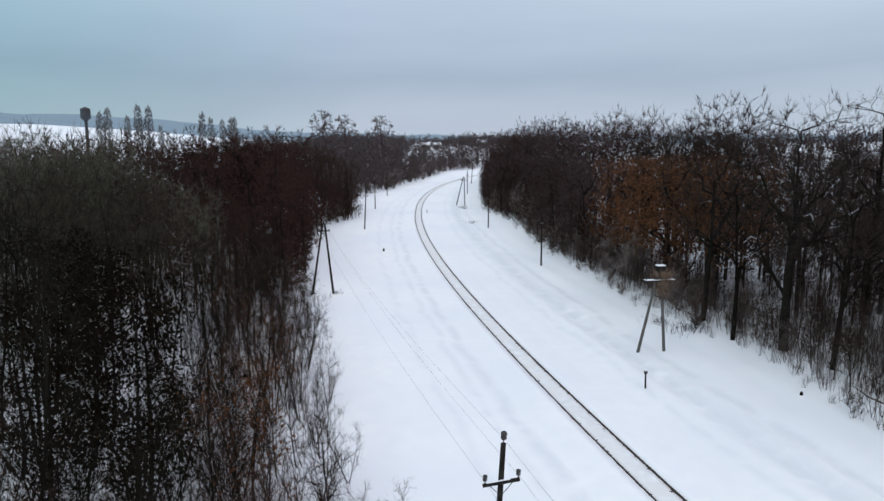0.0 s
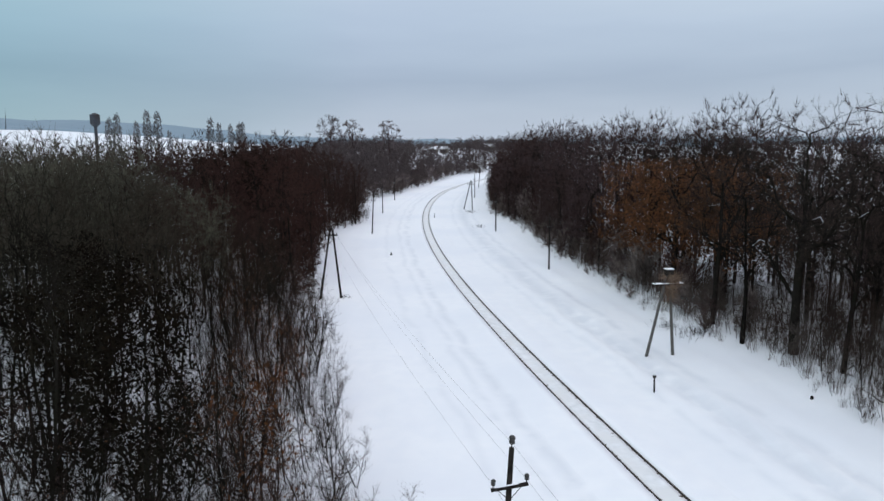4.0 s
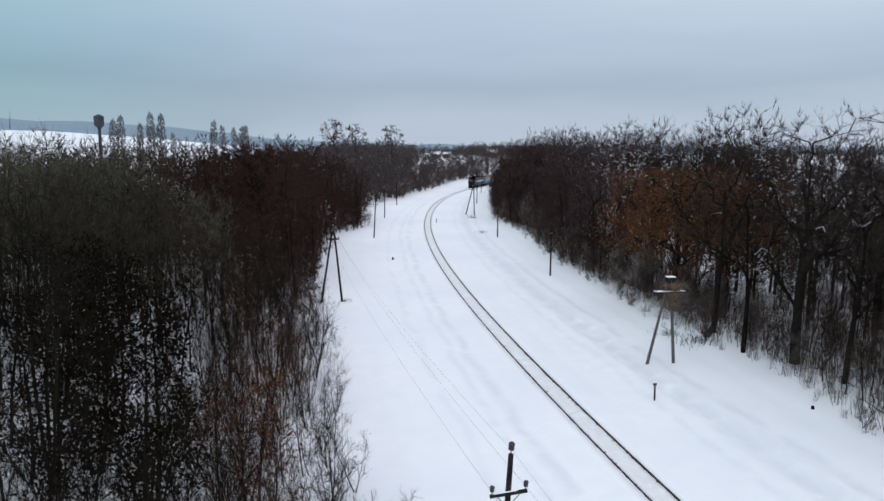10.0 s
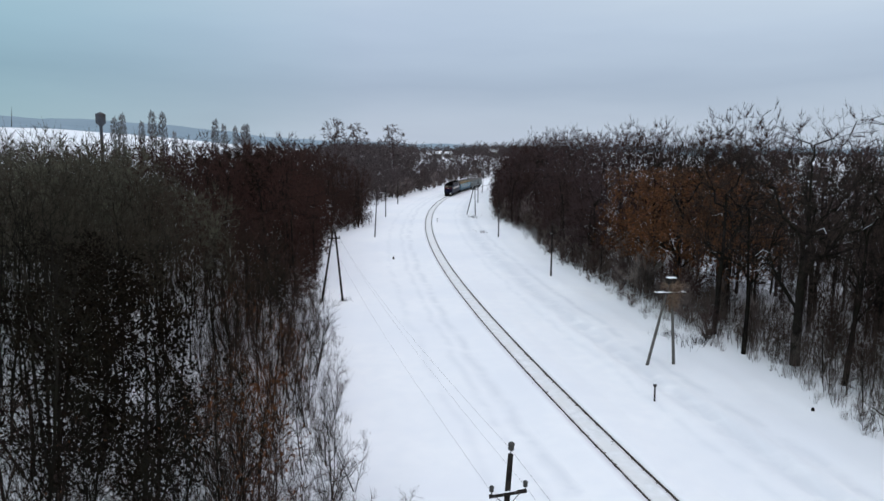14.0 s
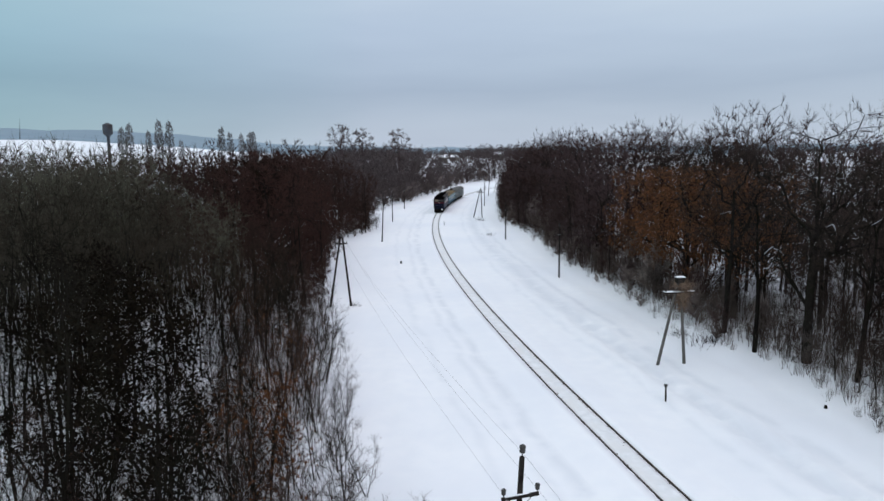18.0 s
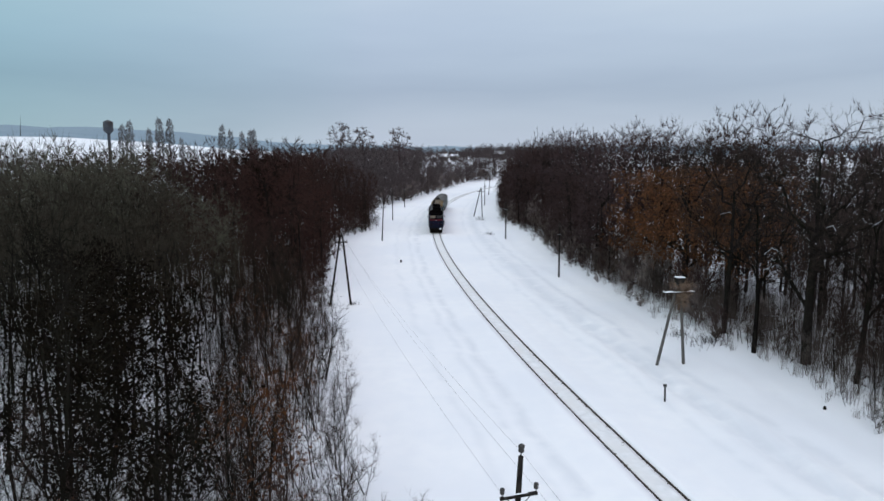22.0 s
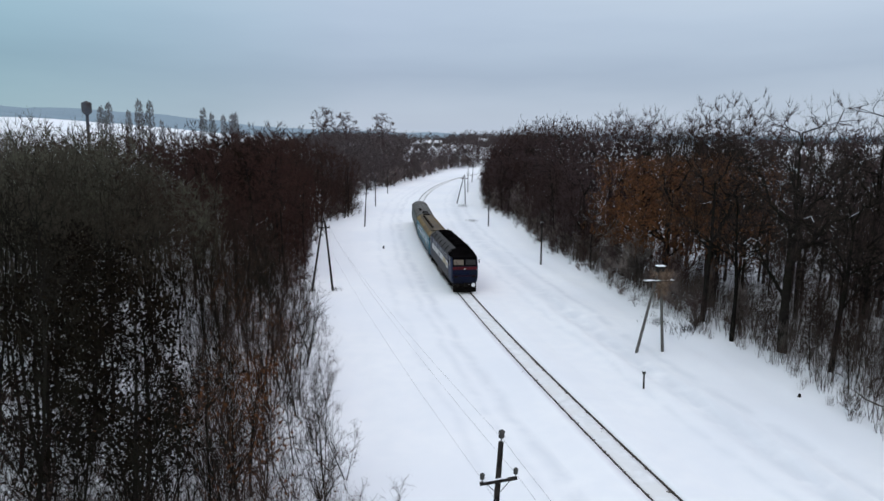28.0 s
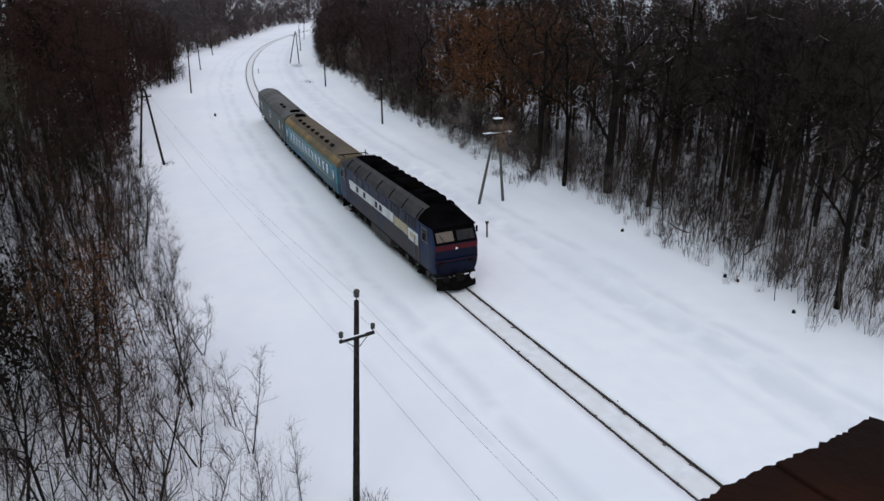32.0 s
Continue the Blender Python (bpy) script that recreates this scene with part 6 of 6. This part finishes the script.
            for q in (-0.5, 0.5):
                bm = bmesh.new(); rod(bm, (s * 1.6, y + q, 1.3), (s * 1.6, y + q, 2.5), 0.016, sides=6); part("handrail", bm, M_STEEL, ob)
            for z in (0.5, 0.8):
                bm = bmesh.new(); box(bm, s * 1.36 - 0.12, s * 1.36 + 0.12, y - 0.35, y + 0.35, z - 0.02, z + 0.02); part("step", bm, M_UNDER, ob)
        if stripe is not None:
            for z in (1.86, 3.14):
                plate(ob, "line", stripe, X, -L + 1.8, -1.8, z, z + 0.05, 0.010, "thin yellow line")
        for y0, y1 in ((-9.5, -7.2), (-13.4, -10.6), (-16.2, -14.2)):
            plate(ob, "equipment_box", M_UNDER, s * 1.18, y0, y1, 0.5, 1.02, 0.18, "", 0.02)
    for fy, y in ((1, 0.0), (-1, -L)):
        bm = bmesh.new()
        for k in range(5):
            box(bm, -0.62 - 0.03 * (k % 2), 0.62 + 0.03 * (k % 2), min(y + fy * 0.07 * k, y + fy * 0.07 * (k + 1)), max(y + fy * 0.07 * k, y + fy * 0.07 * (k + 1)), 1.05, 3.35 + 0.03 * (k % 2))
        part("gangway", bm, M_UNDER, ob, "black rubber gangway bellows")
        bm = bmesh.new(); box(bm, -0.18, 0.18, min(y, y + fy * 0.5), max(y, y + fy * 0.5), 0.86, 1.02, bevel=0.03); part("coupler", bm, M_UNDER, ob)
    bm = bmesh.new(); box(bm, -1.35, 1.35, -L + 0.1, -0.1, 0.9, 1.02); part("underframe", bm, M_UNDER, ob)
    for y in (-3.5, -L + 3.5):
        b, w = bogie(ob, y, 2, 2.4, 0.475)
        WHEELS.extend((o, 0.475) for o in w)
    return ob


LOCO = locomotive()
COACH_A = coach("light blue passenger coach with an ochre roof and yellow lines", M_TEAL, M_TEAL_LOW, M_OCHRE, M_PANE, M_YELLOW, (-22.6,), 8, crown=M_OCHRE_DULL)
COACH_B = coach("dull grey-green passenger coach with a dark grey roof", M_COACH_GREY, M_COACH_GREY, M_COACH_ROOF, M_PANE_DULL, None, (-1.2,), 2, windows=3)
for car, size in ((LOCO, (1.15, 1.06, 1.13)), (COACH_A, (1.13, 1.06, 1.12)), (COACH_B, (1.13, 1.06, 1.13))):
    car.scale = size


# ---- posts, tower, houses, roof ----
M_TIN = material("rusty_roof_tin", (0.024, 0.009, 0.005), (0.014, 0.006, 0.004), 3.0, 0.9, spec=0.05, mix2=(0.010, 0.006, 0.005), scale2=1.2, bump=0.6, fine=25)
M_BRICK = material("tower_brick", (0.26, 0.12, 0.08), (0.20, 0.09, 0.06), 6, 0.9, bump=0.4)
M_TOWER = material("tower_steel", (0.035, 0.042, 0.055), (0.05, 0.055, 0.065), 0.8, 0.6, mix2=(0.04, 0.035, 0.035), scale2=0.3)
M_PLASTER = material("plaster", (0.22, 0.20, 0.17), (0.17, 0.155, 0.135), 0.8, 0.9)


def marker_post(x, y, h, label):
    ob = thing("marker_post", label, "marker post", Matrix.Translation((x, y, float(ground_z(x, y)))) @ pose(0, 0, 0, 0, -1.5, 20), "trackside posts")
    bm = bmesh.new(); lathe(bm, ((0.075, -0.3), (0.07, h * 0.6), (0.065, h * 0.82)), sides=8); part("post", bm, M_WOOD, ob)
    bm = bmesh.new(); box(bm, -0.12, 0.12, -0.10, 0.10, h * 0.78, h * 0.90, bevel=0.02); part("head", bm, M_INSUL, ob, "dark head block")
    bm = bmesh.new(); box(bm, -0.10, 0.10, -0.08, 0.08, h * 0.903, h, bevel=0.03); part("snow_cap", bm, M_SNOW, ob, "white cap of snow")


def small_things():
    marker_post(16.3, 53.2, 1.7, "short dark trackside post capped with snow")
    marker_post(-4.0, 183.4, 1.2, "small dark trackside post by the bend")
    for x, y, h in ((-10.4, 122.0, 0.45), (28.0, 51.6, 0.28), (30.4, 40.4, 0.3), (30.8, 39.5, 0.22), (31.2, 34.2, 0.25)):
        ob = thing("tree_stump", "dark stump sticking out of the snow", "stump", Matrix.Translation((x, y, float(ground_z(x, y)))))
        bm = bmesh.new(); lathe(bm, ((0.10 + 0.2 * h, -0.2), (0.08 + 0.18 * h, h * 0.3), (0.06 + 0.15 * h, h * 0.8), (0.04 + 0.1 * h, h)), sides=9); part("wood", bm, M_BARK, ob)
    # heaps of cut brush
    for x, y, k in ((6.0, 196.0, 0.7), (7.0, 163.0, 0.5), (25.0, 69.5, 0.9), (23.5, 72.5, 0.6), (2.2, 23.0, 0.35), (-13.6, 87.5, 0.4), (-16.9, 86.6, 0.4)):
        ob = thing("brush_heap", "low dark heap of brush in the snow", "brush", Matrix.LocRotScale((x, y, float(ground_z(x, y))), Euler((0, 0, x)), (k * 1.6, k * 1.6, k)))
        t = new("twigs", mesh_from("twigs", *stalks(int(y), 60, 1.6, 1.6, 0.02), [M_TWIG_DARK])); t.parent = ob
        tagged(t, kind="stuff")
    # fallen trunks in the undergrowth
    for x, y, a, l in ((33.2, 49.5, 130, 3.0), (34.5, 44.0, 20, 4.0), (36.0, 52.0, 75, 6.0)):
        ob = thing("fallen_branch", "bare fallen branch leaning in the undergrowth", "branch", Matrix.Translation((x, y, float(ground_z(x, y)))) @ pose(0, 0, 0, 0, 0, a))
        rows, _ = limb(np.random.default_rng(int(x * 10)), np.array((0, 0, -0.05)), np.array((1.0, 0, 0.35)), l, 0.075, 5, 0.10, -0.03)
        t = new("wood", mesh_from("wood", *tubes(rows, 6), [M_WEED])); t.parent = ob


def water_tower():
    r, az = 300.0, math.atan((163.5 - 784) / 1230)
    x, y = r * math.sin(az), r * math.cos(az)
    z = float(ground_z(x, y))
    ob = thing("water_tower", "dark steel water tower with a drum tank on a slim shaft", "water tower", Matrix.Translation((x, y, z)))
    top = 31.4 - z
    bm = bmesh.new(); lathe(bm, ((0.9, -0.5), (0.62, 3.0), (0.58, top - 5.3)), sides=16); part("shaft", bm, M_TOWER, ob, smooth=True)
    bm = bmesh.new(); lathe(bm, ((0.58, top - 5.29), (1.75, top - 4.2), (1.82, top - 4.1), (1.82, top - 0.75), (1.6, top - 0.6), (0.3, top - 0.02)), sides=20); part("tank", bm, M_TOWER, ob)
    bm = bmesh.new()
    for u in (-0.18, 0.18):
        rod(bm, (u, -0.66, 0.2), (u, -0.66, top - 5.0), 0.03, sides=5)
    part("ladder", bm, M_TOWER, ob)


def house(x, y, w, d, h, roof_h, turn, label):
    z = float(ground_z(x, y))
    ob = thing("house", label, "house", Matrix.Translation((x, y, z)) @ pose(0, 0, 0, 0, 0, turn), "village houses")
    bm = bmesh.new(); box(bm, -w / 2, w / 2, -d / 2, d / 2, -1, h); part("wall", bm, M_PLASTER, ob)
    bm = bmesh.new()
    e = 0.4
    vs = [bm.verts.new(p) for p in ((-w / 2 - e, -d / 2 - e, h + 0.01), (w / 2 + e, -d / 2 - e, h + 0.01), (w / 2 + e, d / 2 + e, h + 0.01), (-w / 2 - e, d / 2 + e, h + 0.01), (-w / 2 - e, 0, h + roof_h), (w / 2 + e, 0, h + roof_h))]
    for q in ((0, 1, 5, 4), (2, 3, 4, 5), (0, 4, 3), (1, 2, 5), (3, 2, 1, 0)):
        bm.faces.new([vs[i] for i in q])
    r = part("roof", bm, M_SNOW, ob, "snow-covered roof")
    bm = bmesh.new(); box(bm, w * 0.2, w * 0.2 + 0.7, -0.35, 0.35, h + roof_h * 0.5, h + roof_h + 0.7); part("chimney", bm, M_BRICK, r)
    n = max(2, int(w / 3))
    for k in range(n):
        xx = -w / 2 + w * (k + 0.5) / n
        bm = bmesh.new(); box(bm, xx - 0.6, xx + 0.6, -d / 2 - 0.06, -d / 2 - 0.01, h * 0.35, h * 0.8); part("window", bm, M_GLASS, ob)


def village():
    for x, y, w, d, h, rh, a in ((-13, 574, 7, 7, 3.2, 2.4, 8), (-4, 584, 6, 6, 3.0, 2.2, -15), (35, 607, 9, 7, 3.4, 2.8, -10), (-34, 402, 6, 5, 2.6, 1.8, 20), (-26, 408, 7, 5, 2.8, 2.0, -12)):
        house(x, y, w, d, h, rh, a, "small village house under a snow-covered roof")


def tower_roof():
    """The rusty tin roof under the camera: its corner juts out over the drop."""
    ob = thing("tower_roof", "rust-brown tin roof edge with a ragged rim", "roof", kind="structure")
    e1, e2, B = Vector((0.959, 0.282, 0)), Vector((0.282, -0.959, 0)), Vector((1.506, 1.307, 18.5))
    rng = np.random.default_rng(9)
    bm = bmesh.new()
    n = 200
    rim = []
    for k in range(n + 1):
        u = -2.6 + 2.6 * k / n
        j = 0.0035 * rng.standard_normal() + 0.006 * math.sin(u * 9) - 0.006 - (0.02 if k == n else 0)
        rim.append(B + e1 * u - e2 * j)
    for k in range(1, 31):
        rim.append(B + e2 * (2.2 * k / 30) + e1 * 0.010 * rng.standard_normal())
    back = [B + e2 * 2.2 - e1 * 2.6]
    top = [bm.verts.new(p) for p in rim + back]
    low = [bm.verts.new(p - Vector((0, 0, 0.035))) for p in rim + back]
    bm.faces.new(top[::-1]); bm.faces.new(low)
    m = len(top)
    for k in range(m):
        bm.faces.new((top[k], top[(k + 1) % m], low[(k + 1) % m], low[k]))
    bmesh.ops.recalc_face_normals(bm, faces=bm.faces)
    part("roof_sheet", bm, M_TIN, ob)
    for u in (-0.41, -1.05, -1.69):
        bm = bmesh.new()
        rod(bm, B + e1 * u + e2 * 0.012 + Vector((0, 0, 0.002)), B + e1 * u + e2 * 2.15 + Vector((0, 0, 0.002)), 0.009, sides=8)
        part("seam", bm, M_TIN, ob)
    c = B - e1 * 1.3 + e2 * 1.1
    bm = bmesh.new(); box(bm, -1.1, 1.1, -0.9, 0.9, -1.0, 18.46)
    w = part("tower_wall", bm, M_BRICK, ob, "plain brick wall of the tower")
    w.matrix_basis = Matrix.Translation((c.x, c.y, 0)) @ Matrix.Rotation(math.atan2(e1.y, e1.x), 4, "Z")


small_things()
water_tower()
village()
tower_roof()


def front_s(t):
    """How far along the track the train's front stands, in metres past y = 20."""
    u = t - 32.0
    return 0.004 * u ** 3 + 0.2503 * u ** 2 - 10.07 * u + 23.4


def vehicle_pose(s_front, wheel_a, wheel_b):
    """A vehicle's pose when its front is at s_front: its two bogies sit on the track, wheel_a and wheel_b behind the front."""
    (pa, pb), _ = track_at(np.array([s_front + wheel_a, s_front + wheel_b]))
    d = pa - pb
    d = d / np.linalg.norm(d)
    p = pa + d * wheel_a
    return pose(p[0], p[1], 0.0, 0, 0, math.degrees(math.atan2(-d[0], d[1])))


def motions():
    times = [k * 0.5 for k in range(65)]
    for ob, gap, a, b in ((LOCO, -0.2, 4.98, 16.85), (COACH_A, 22.3, 3.7, 21.6), (COACH_B, 48.4, 3.7, 21.6)):
        walk(ob, [(t, vehicle_pose(front_s(t) + gap, a, b)) for t in times])
    ticks = [k / 30 for k in range(961)]
    for wheel, r in WHEELS:
        at = wheel.location.copy()
        walk(wheel, [(t, pose(*at, -math.degrees((front_s(0) - front_s(t)) / r) % 360, 0, 0)) for t in ticks])


motions()
